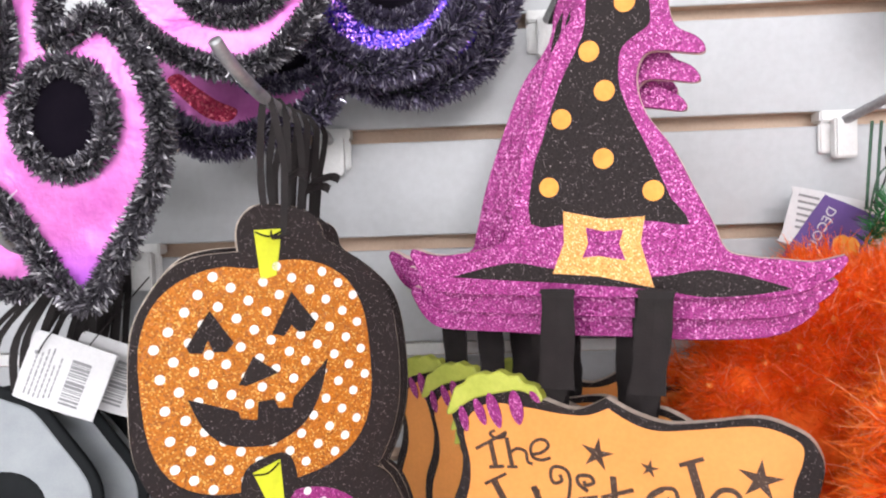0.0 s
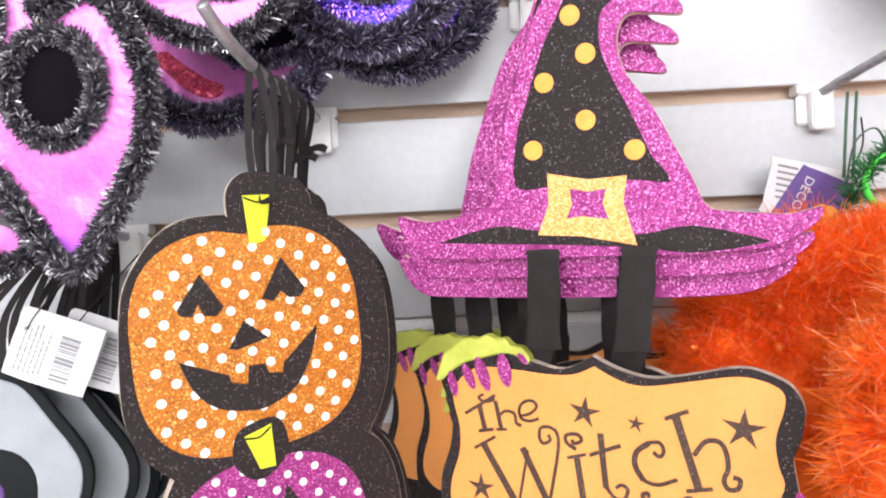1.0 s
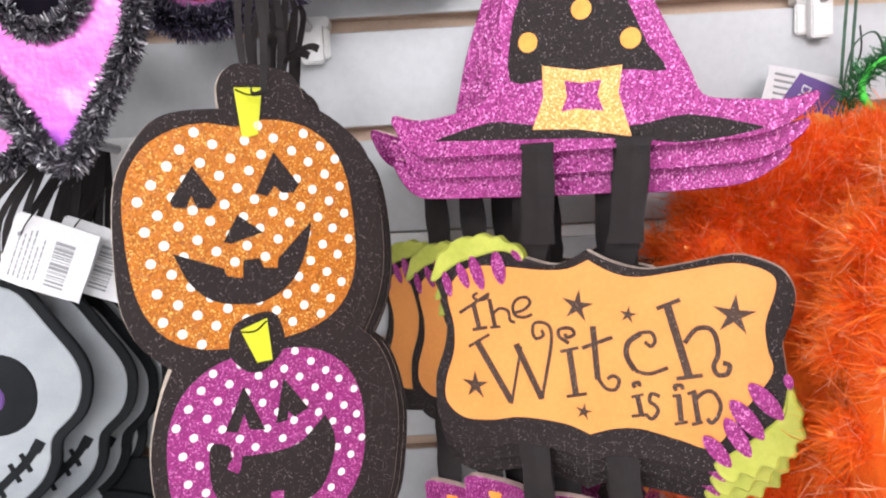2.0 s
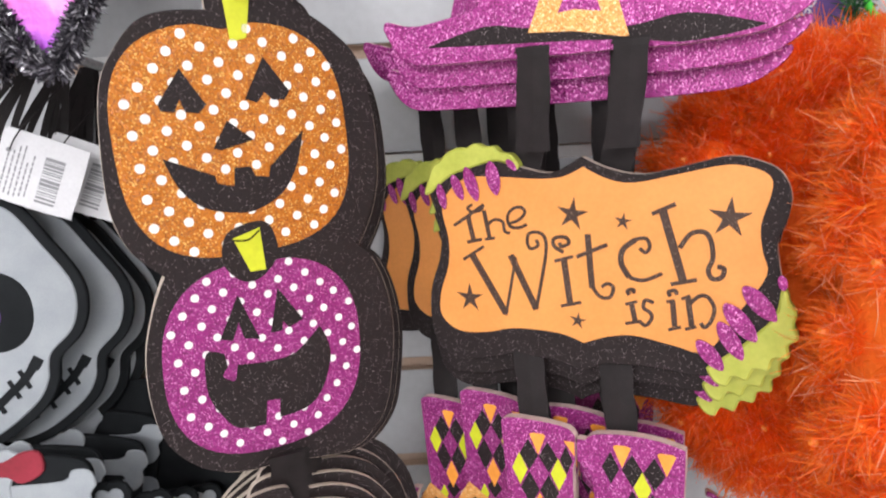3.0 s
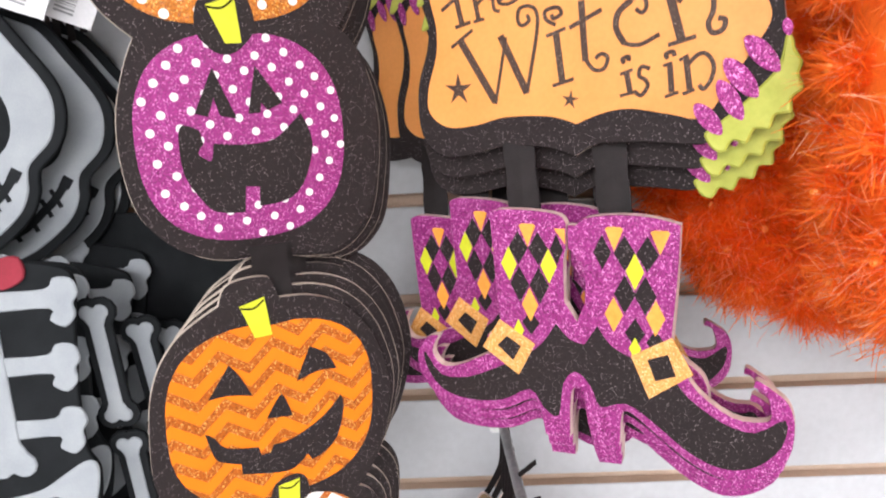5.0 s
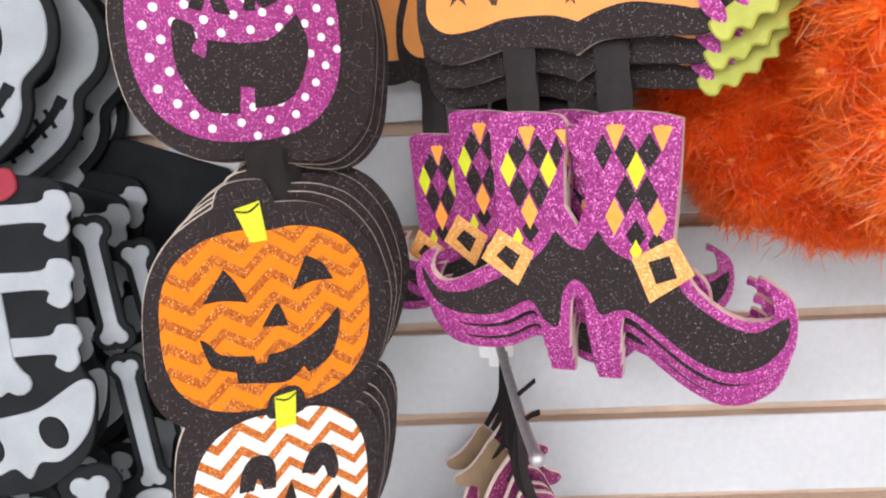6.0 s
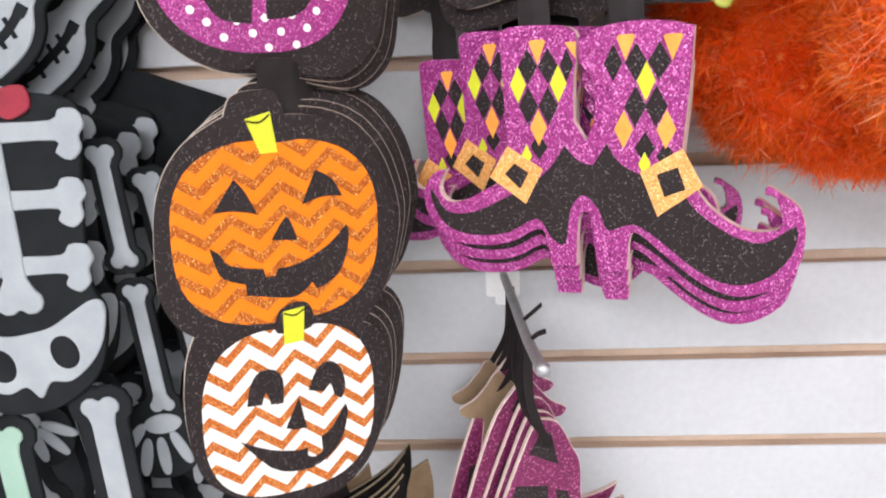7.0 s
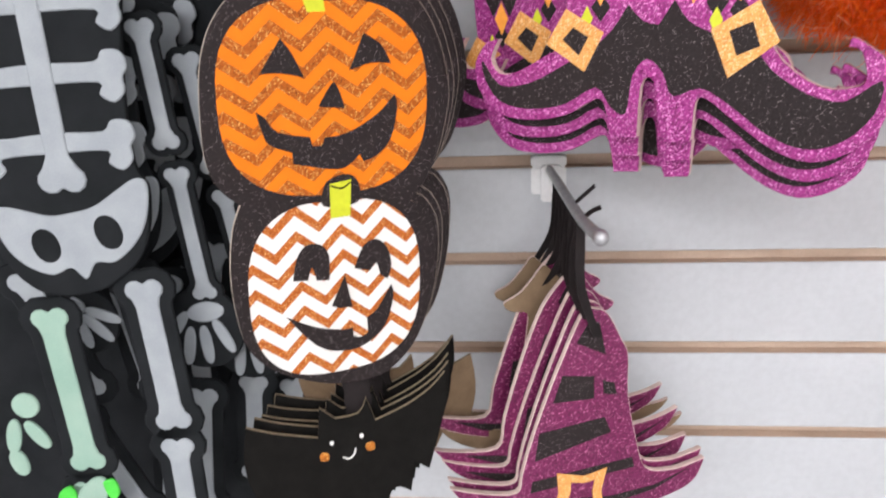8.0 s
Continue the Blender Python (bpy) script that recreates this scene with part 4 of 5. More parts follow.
SETS = (((0.2644, -0.1561, 1.3289, -21.5), (0.2553, -0.1486, 1.2207, -28.9), (0.2607, -0.1589, 1.0434, -25.9)),
        ((0.2654, -0.1455, 1.3178, -22), (0.2573, -0.1368, 1.2082, -28.3), (0.2637, -0.1481, 1.0319, -26.4)),
        ((0.2624, -0.1345, 1.3064, -21.4), (0.2583, -0.1258, 1.1962, -28.8), (0.2667, -0.1371, 1.0209, -25.4)),
        ((0.2592, -0.1265, 1.316, -21.4), (0.2585, -0.1195, 1.1985, -28.8), (0.276, -0.108, 1.028, -25)),
        ((0.2535, -0.118, 1.319, -22), (0.229, -0.086, 1.212, -37), (0.2363, -0.1186, 1.044, -31)),
        ((0.2462, -0.108, 1.319, -22.5), (0.206, -0.06, 1.212, -37), (0.2103, -0.0906, 1.030, -31)),
        ((0.262, -0.048, 1.312, -12), (0.28, -0.06, 1.214, -10), (0.277, -0.042, 1.026, -10)))
for k, (h, p, b) in enumerate(SETS):
    lean = {3: 0.8, 4: 2.2, 5: 3.8}.get(k, 0.0)
    s = witch_sign(k == 0, pose(*h[:3], 3.0, 1.1 + lean, h[3]), pose(*p[:3], 1.6, 0.9, p[3]), pose(*b[:3], 1.7, 0, b[3]),
                   "purple hat, amber plaque and boots hanging as one witch sign" if k == 0 else "hanging witch sign showing its edges behind the front one")
    for a, u in ((h, -27), (h, 20)):
        c, d = math.cos(radians(a[3])), math.sin(radians(a[3]))
        a = (p[0], p[1], a[2]) if k > 3 else a
        top = Vector((a[0] + u * 0.001 * c, a[1] + u * 0.001 * d + 0.006, a[2]))
        low = Vector((p[0] + (u + 3) * 0.001 * c, p[1] + u * 0.001 * d + 0.0098, p[2]))
        feet = Vector((b[0] + (u - 4) * 0.001 * c, b[1] + u * 0.001 * d + 0.0085, b[2]))
        hang(s, [top + Vector((0, 0.001, -0.02)), (top + low) / 2 + Vector((0.001, 0.002, -0.01)), low + Vector((0, 0.0, 0.018))], 0.0165, (c, d, 0))
        hang(s, [low + Vector((-0.002, 0, -0.06)), (low + feet) / 2, feet + Vector((0.002, 0, 0.055))], 0.0165, (c, d, 0))
    hang(s, [(h[0] - 0.002, h[1] + 0.006, h[2] + 0.13), (0.258, h[1] + 0.012, 1.477), (h[0] + 0.012, h[1] + 0.007, h[2] + 0.13)], 0.004, (1, 0, 0))
    if k == 0:
        hang(s, [(0.237, -0.149, 1.304), (0.2375, -0.1515, 1.302), (0.237, -0.1455, 1.255)], 0.0165, (0.94, -0.34, 0))
        hang(s, [(0.281, -0.1655, 1.304), (0.281, -0.1685, 1.302), (0.2775, -0.162, 1.255)], 0.0165, (0.94, -0.34, 0))


# ---- small striped hats on the lower hook ----
SMALL_HAT = [(-6, 26), (3, 29), (11, 25), (20, 10), (26, -2), (28, -28), (35, -56), (44, -80), (62, -83), (75, -80), (86, -76), (81, -90), (69, -99), (40, -108), (0, -112), (-30, -110), (-60, -104), (-78, -95), (-86, -86), (-64, -91), (-43, -92), (-40, -80), (-36, -62), (-28, -34), (-18, -4)]
CURLED_HAT = [(-3, 26), (3, 30), (10, 22), (20, 12), (31, 6), (27, 0), (16, -2), (16, -12), (20, -34), (27, -60), (32, -84), (51, -84), (71, -80), (85, -74), (77, -88), (57, -99), (23, -108), (-23, -110), (-57, -106), (-82, -98), (-92, -88), (-80, -91), (-48, -92), (-43, -70), (-32, -30), (-19, 5)]
BACK = (0, 0.007, 0.023, 0.031, 0.05, 0.056, 0.078)
for k in range(7):
    g = random.Random(90 + k)
    y = -0.118 + BACK[k]
    yaw = 14.6 + (g.uniform(-2, 2) if k in (1, 2) else 0 if k == 0 else g.uniform(-10, 4))
    at = pose(0.2372 - 0.0032 * k + (g.uniform(-0.004, 0.004) if k > 2 else 0), y, 0.8473 + 0.002 * k + (g.uniform(0.004, 0.012) if k > 2 else 0), -6, 4.7 + (g.uniform(-2, 2) if k else 0), yaw)
    if k in (4, 6):  # hung the wrong way round
        at = at @ pose(-0.006 if k == 4 else -0.012, 0.004, -0.004 * k + 0.012, 0, 6, 176)
    outline, corners = (SMALL_HAT, (10, 18)) if k < 3 else (CURLED_HAT, (13, 20))
    hat = thing("small_hat_sign", at, "small purple and black striped glitter hat hanging on a steel hook", "hanging sign", "small hats on the lower hook")
    part("board", plate("board", smooth_loop(outline, 4, corners), 0, 4.5, ("plum_glitter", "cream_edge", "fibreboard")), hat)
    for pts in ([(-9, 7), (-2.4, 19.7), (5, 20.6), (11, -1)], [(-17, -14), (4, -15), (5, -30), (-22, -32)], [(10, -18), (18, -20), (20, -28), (11, -27)], [(-30, -52), (13, -43), (18, -53.5), (-32, -71)],
                [(-33, -85), (34, -72), (36, -79), (-34, -93)], [(-70, -95), (-40, -98), (20, -99), (52, -93), (76, -82), (52, -96), (20, -105), (-20, -106), (-50, -102)]):
        part("stripe", art("stripe", smooth_loop(pts, 3, range(len(pts))), 1, "black_glitter"), hat, "black glitter stripe")
    if k == 0:
        buckle(hat, [(-17, -80), (2, -83), (17, -78), (14, -94), (17, -108), (0, -105), (-19, -108), (-15, -94)], [(-7, -87), (2, -88), (9, -86), (8, -94), (9, -101), (0, -99), (-9, -101), (-7, -94)], 2, "gold glitter buckle")
    inv = at.inverted()
    hx = 0.218 + 0.065 * -y
    top = y - 0.03 + 0.005 * k
    eye = at @ Vector((0.004, 0, 0.012))
    part("ribbon", band("ribbon", [inv @ Vector(q) for q in (eye + Vector((0, -0.003, 0)), (hx + 0.003, top + 0.01, 0.9), (hx + 0.001, top, 0.941), (hx - 0.001, top + 0.014, 0.9), eye + Vector((-0.003, 0.005, 0.004)))], (1, 0.2, 0), 0.0062), hat, "black ribbon loop")
    if k in (0, 2):
        part("ribbon_end", band("ribbon_end", [inv @ Vector(q) for q in ((hx, top, 0.941), (hx + 0.006, top - 0.004, 0.948), (hx + 0.011 + 0.001 * k, top - 0.006, 0.951 + 0.002 * k))], (0.2, 0.9, 0.4), 0.004), hat, "knotted ribbon end")


# ---- jointed skeletons ----
def bone_loop(ax, az, bx, bz, w, knob, fork=0.75):
    """Outline of a long bone with two knobs at either end."""
    d = np.array((bx - ax, bz - az), float)
    l = np.linalg.norm(d)
    d /= l
    n = np.array((-d[1], d[0]))
    a, b = np.array((ax, az), float), np.array((bx, bz), float)
    out = []
    for base, s in ((a, 1), (b, -1)):
        f = d * s
        m = n * s
        out += [base + f * knob * 1.6 - m * w / 2]
        for side in (-1, 1):
            c = base + m * side * knob * fork
            for k in range(7):
                ang = radians(-150 + 200 * k / 6) if side < 0 else radians(-50 + 200 * k / 6)
                out.append(c + knob * (-math.cos(ang) * f * 0.9 + math.sin(ang) * m * 0.9))
        out += [base + f * knob * 1.6 + m * w / 2]
    return [tuple(q) for q in out]


def grow(loop, by):
    p = np.array(loop, float)
    if area_sign([tuple(q) for q in loop]) > 0:
        by = -by
    d = np.roll(p, -1, 0) - np.roll(p, 1, 0)
    d /= np.maximum(np.linalg.norm(d, axis=1), 1e-6)[:, None]
    return [tuple(q) for q in p + np.stack((-d[:, 1], d[:, 0]), 1) * by]


def mirror(loop, axis):
    return [(2 * axis - x, z) for x, z in loop]


SKULL_HALF = [(-78, 147), (-55, 147), (-38, 141), (-25, 134), (-11, 114), (3, 92), (6, 76), (1, 59), (-13, 45), (-16, 36), (-17, 28), (-23, 16), (-36, 4), (-55, -8), (-78, -13)]
PELVIS_HALF = [(-28, 1), (-14, 2), (0, 8), (12, 13), (19, 12), (21, 4), (16, -14), (6, -27), (-8, -35), (-20, -33), (-28, -42)]


def whole(half):
    axis = half[0][0]
    return half + [q for q in mirror(half, axis)[::-1] if abs(q[0] - axis) > 0.1]


def felt(name, loop, y, at, parent, mat, label, thick=2.5):
    part(name, plate(name, loop, y, thick, (mat,), 0.8), parent, label, at)


LEGS = (((-60, -72), (-58, -178)), ((4, -58), (6, -152)), ((-62, -200), (-66, -290)), ((5, -172), (2, -268)))


def skeleton(skull_at, torso_at, arm_at, bone, label, green="bone_felt", bow=False, legs=LEGS, sheet=None, palm=None, drop=(0, 0)):
    s = thing("skeleton_cutout", skull_at, label, "hanging skeleton", "jointed skeletons on one hook")
    inv = skull_at.inverted()
    skull = smooth_loop(whole(SKULL_HALF), 4)
    felt("skull_backing", grow(skull, 6), 0, None, s, "black_felt", "black felt backing", 4)
    felt("skull", skull, -0.9, None, s, bone, "grey felt skull", 2)
    for sx in (-46, -110):
        felt("eye_socket", lobe(sx, 73, 26, 26, 2.2, n=28), -1.6, None, s, "black_felt", "black eye socket", 2)
        felt("pupil", lobe(sx - 3, 71, 10, 10, 2, n=20), -2.3, None, s, "violet_felt", "purple felt pupil", 2)
    mouth = [(5, [(-24, 38), (-32, 28), (-40, 21), (-52, 11), (-65, 5), (-78, 3), (-91, 5), (-104, 11), (-132, 38)])]
    for mx, mz in ((-31, 29), (-38, 23), (-48, 14), (-60, 8), (-84, 4), (-96, 8)):
        mouth.append((2.6, [(mx - 2.5, mz + 6), (mx + 2.5, mz - 6)]))
    mouth.append((6.5, [(-25, 36), (-21, 42)]))
    part("mouth", stroke_mesh("mouth", mouth, 5, "black_felt"), s, "stitched black mouth")
    torso = inv @ torso_at
    ribs = []
    for z, x1 in ((120, 22), (80, 16), (40, 13)):
        ribs.append(smooth_loop([(-31, z + 4), (-22, z + 5), (x1 - 12, z + 4), (x1 - 6, z + 10), (x1 + 4, z + 9), (x1 + 7, z), (x1 + 3, z - 6), (x1 + 3, z - 14), (x1 - 4, z - 20), (x1 - 12, z - 15), (x1 - 11, z - 8), (-22, z - 7), (-31, z - 8)], 3, (0, 12)))
    felt("torso_backing", smooth_loop([(-30, 144), (14, 138), (27, 128), (23, 100), (17.5, 62), (15.5, 24), (21, 6), (13, -28), (-4, -46), (-28, -56), (-60, -52), (-80, -20), (-84, 40), (-86, 120), (-70, 142)], 5), 0, torso, s, "black_felt", "black felt body", 4)
    for r in ribs:
        felt("rib", r, -0.9, torso, s, bone, "grey felt rib", 2)
        felt("rib", mirror(r, -30), -0.8, torso, s, bone, "grey felt rib", 2)
    felt("spine", bone_loop(-26, 140, -29, 17, 14, 9), -1.7, torso, s, bone, "grey felt spine", 2)
    pelvis = [(u, v - 4.5 + (u + 28) * 0.13) for u, v in smooth_loop(whole(PELVIS_HALF), 4)]
    felt("pelvis", pelvis, -0.9, torso, s, bone, "grey felt pelvis", 2)
    for px, pz in ((-48, -23), (-8, -17.5)):
        felt("pelvis_hole", lobe(px, pz, 8.5, 11, 2.1, n=22, turn=12), -1.6, torso, s, "black_felt", "black oval hole", 2)
    arm = inv @ arm_at
    for name, a, b, w, k in (("upper_arm", (12, -55), (15, -125), 9, 5.5), ("forearm", (18, -146), (22, -229), 9, 5.2)):
        loop = bone_loop(*a, *b, w, k)
        felt(name + "_backing", grow(loop, 4.5), 0, arm, s, "black_felt", "black felt backing", 3)
        felt(name, loop, -0.9, arm, s, bone, "grey felt " + name.replace("_", " ") + " bone", 2)
    hand = [lobe(20, -243, 13, 7.5, 2, n=20, turn=6)]
    for fx, fz, turn, fl in ((-2, -254, -38, 15), (5, -268, -12, 15), (17, -268, 2, 15), (30, -262, 22, 14)):
        hand.append(lobe(fx, fz, 4.2, fl, 2.4, n=16, turn=turn))
    felt("hand_backing", lobe(16, -256, 28, 30, 2.2), 0.1, arm, s, "black_felt", "black felt backing", 3)
    for loop in hand:
        felt("hand_bone", loop, -0.9, arm, s, bone, "grey felt hand bone", 2)
    leg = torso @ pose(drop[0], 0.004, drop[1])
    if sheet:
        felt("leg_backing", smooth_loop([(sheet[0], 130), (sheet[1] - 8, 140), (sheet[1] + 2, -120), (sheet[1], -310), (sheet[0] - 4, -310), (sheet[0] - 4, -120)], 4), 3.2, leg, s, "black_felt", "black felt backing", 3)
    for k, (a, b) in enumerate(legs):
        name = "thigh" if k < 2 else "shin"
        loop = bone_loop(*a, *b, 15 if k < 2 else 13, 7.5 if k < 2 else 7)
        felt(name + "_backing", grow(loop, 6 if sheet else 8), 0, leg, s, "black_felt", "black felt backing", 3)
        felt(name, loop, -0.9, leg, s, green if k % 2 == 0 else bone, "felt " + name + " bone", 2)
    if palm:
        px, pz, turn = palm
        r = radians(turn)
        bones = [(0, 4, 8, 7, 0), (-10, -12, 4, 13, -30), (-1, -17, 4, 14, -4), (9, -14, 4, 13, 22)]
        felt("hand_backing", lobe(px, pz - 8, 25, 25, 2.2), 0.4, leg, s, "black_felt", "black felt backing", 3)
        for ox, oz, rx, rz, tilt in bones:
            felt("hand_bone", lobe(px + ox * math.cos(r) - oz * math.sin(r), pz + ox * math.sin(r) + oz * math.cos(r), rx, rz, 2.3, n=16, turn=turn + tilt), -0.9, leg, s, bone, "grey felt hand bone", 2)
    for rx, rz in ((-52, 0.0), (-44, 0.001), (-30, 0.0), (-24, 0.002), (-12, 0.0)):
        top = inv @ Vector((-0.046 + rx * 0.0001, skull_at.translation.y + 0.004, 1.325))
        part("ribbon", band("ribbon", [(rx * 0.0008 - 0.012, 0.002 + rz, 0.14), (rx * 0.0008 - 0.01, 0.004 + rz, 0.18), tuple(top)], (1, 0.2, 0), 0.0045), s, "black satin ribbon")
    if bow:
        bits = [lobe(-87, -130, 9, 9, 2, n=18), lobe(-100, -152, 5, 13, 2.2, n=16, turn=-14), lobe(-84, -152, 5, 12, 2.2, n=16, turn=30), lobe(-101, -172, 6, 10, 2.2, n=16, turn=10)]
        for loop in bits:
            felt("hand_bone", loop, -2.0, torso, s, green, "pale green felt hand bone", 2)
    if bow:
        felt("bow", smooth_loop([(-30, 138), (-20, 141), (-10, 145), (0, 144), (1, 132), (-12, 126), (-20, 131), (-30, 132)], 3), -2.4, torso, s, "red_felt", "red felt bow", 2.5)
        for loop in ([(-78, -196), (-70, -193), (-68, -204), (-76, -212), (-82, -206)], [(-48, -192), (-40, -190), (-38, -200), (-44, -206)]):
            felt("shoe", smooth_loop(loop, 4), -3.0, torso, s, "bright_green", "bright green felt shoe", 2)
        felt("shoe_top", smooth_loop([(-66, -198), (-54, -188), (-46, -190), (-48, -204), (-58, -214), (-68, -208)], 4), -2.2, torso, s, "green_bone", "pale green felt", 2)
    return s


skeleton(pose(-0.0494, -0.081, 1.0998, 0, 0, 8), pose(-0.0516, -0.121, 0.95, -2, -2.2, 6), pose(-0.0448, -0.0975, 1.107, 1.3, -1.1, 5.4), "bone_felt", "black felt skeleton cut-out with grey bones and a red bow", "green_bone", True)
skeleton(pose(-0.035, -0.052, 1.091, 0, 0, 8), pose(-0.06, -0.092, 0.945, 0, -2, 8), pose(-0.034, -0.07, 1.085, 0, -4, 8), "bone_felt", "black felt skeleton cut-out hanging behind another",
         legs=(((-92, -60), (-68, -146)), ((-20, -66), (-14, -150)), ((-79, -172), (-50, -252)), ((10, -160), (-4, -252))), palm=(-62, -86, 42), drop=(0.01, 0.01))
skeleton(pose(-0.034, -0.024, 1.081, 0, 0, 8), pose(-0.064, -0.05, 0.932, 0, 3, 8), pose(-0.026, -0.046, 1.074, 0, -3, 8), "bone_felt", "black felt skeleton cut-out hanging near the wall",
         legs=(((-64, -40), (-42, -150)), ((14, -40), (2, -120)), ((-30, -170), (-40, -262)), ((36, -150), (32, -232))), palm=(-20, -70, -20), drop=(0.022, 0.003))
skeleton(pose(-0.026, -0.012, 1.088, 0, -2, 8), pose(-0.06, -0.026, 0.94, 0, 2, 8), pose(-0.016, -0.026, 1.066, 0, -3, 8), "bone_felt", "black felt skeleton cut-out deepest in the bundle",
         legs=(((-60, -72), (-58, -178)), ((4, -58), (6, -152)), ((-62, -200), (-66, -290)), ((15, -172), (22, -258))), sheet=(-290, 34), drop=(0.06, 0))


# ---- tags ----
def price_tag(at, label):
    tag = thing("price_tag", at, label, "tag")
    part("card", plate("card", smooth_loop([(-26, 25), (-22, 27), (24, 27), (28, 23), (28, -17), (23, -22), (-22, -22), (-28, -16), (-28, 22)], 4), 0, 0.5, ("white_card",), 0.1), tag)
    rng = random.Random(5)
    z = -17.0
    while z < 15:
        w = rng.choice((0.6, 0.9, 1.5, 2.2))
        part("bar", art("bar", [(2, z), (15, z), (15, z + w), (2, z + w)], 0.6, "grey_ink"), tag)
        z += w + rng.choice((0.6, 0.9, 1.3))
    for i in range(6):
        z = -18.0 + rng.uniform(0, 3)
        while z < 8 + 2.4 * (i % 4):
            l = rng.uniform(1.5, 5)
            part("bar", art("bar", [(-22 + i * 3.3, z), (-21 + i * 3.3, z), (-21 + i * 3.3, z + l), (-22 + i * 3.3, z + l)], 0.6, "grey_ink"), tag)
            z += l + 0.9
    part("hole", art("hole", lobe(-22, 12, 1.7, 1.7, 2, n=12), 0.7, "grey_ink"), tag)
    part("string", tube("string", curve3([(-0.021, -0.001, 0.0125), (-0.016, -0.003, 0.03), (-0.004, 0.02, 0.075)]), 0.0005, "ribbon", 6), tag)
    return tag


price_tag(pose(-0.053, -0.0875, 1.2545, 0, 22.5, 8) @ Matrix.Diagonal((0.88, 1, 0.88, 1)), "white card price tag with bars of print on skeleton")
price_tag(pose(-0.036, -0.068, 1.25, 0, 24, 14) @ Matrix.Diagonal((0.88, 1, 0.88, 1)), "white card price tag half hidden by another")
price_tag(pose(0.398, -0.292, 1.312, 0, 8, -12) @ Matrix.Diagonal((0.7, 1, 0.6, 1)), "white card price tag with bars of print on tinsel pumpkin")

tag = thing("pumpkin_tag", pose(0.4328, -0.0235, 1.3304, 1.4, 15, -1), "white and purple card tag with a small orange pumpkin", "tag")
part("card", plate("card", smooth_loop([(-26, 20), (24, 20), (28, 15), (28, -14), (24, -18), (-26, -18), (-28, -12), (-28, 15)], 3), 0, 0.5, ("white_card",), 0.1), tag)
part("purple_print", art("purple_print", smooth_loop([(-9, 15), (-4, 18), (25, 13), (28, 10), (30, -40), (-28, -40), (-24, -26)], 3, (4, 5)), 1, "purple_card"), tag, "purple print")
part("pumpkin", art("pumpkin", lobe(14, -12, 9, 8, 2.4, 1), 2, "orange_paint"), tag, "small orange pumpkin print")
for i in range(6):
    part("bar", art("bar", [(-24 + i * 0.6, 16 - i * 4.2), (-10 - i * 0.6, 16 - i * 4.2), (-10 - i * 0.6, 14.4 - i * 4.2), (-24 + i * 0.6, 14.4 - i * 4.2)], 0.6, "grey_ink"), tag)
part("hole", art("hole", lobe(23, 16, 1.8, 1.8, 2, n=12), 1.5, "grey_ink"), tag)
txt = bpy.data.curves.new("word", "FONT")
txt.body, txt.size, txt.extrude = "DÉCOR", 0.0088, 0.0001
txt.materials.append(M["white_card"])
word = part("word", txt, tag, "white word", Matrix.Translation((-0.0035, -0.0008, 0.0125)) @ Matrix.Rotation(radians(104), 4, "Y") @ pose(0, 0, 0, 90))
part("string", tube("string", curve3([(0.023, 0, 0.016), (0.03, 0.005, 0.04), (0.028, 0.012, 0.06)]), 0.0006, "ribbon", 6), tag)


# ---- orange tinsel pumpkin ----
def squarish(rad, a, b, e=0.7):
    """A point on a puffy, squarish ball."""
    def pw(v):
        return math.copysign(abs(v) ** e, v)
    return np.array((rad[0] * pw(math.sin(a)) * pw(math.cos(b)), rad[1] * pw(math.sin(a)) * pw(math.sin(b)), rad[2] * pw(math.cos(a))))


BEAD = None


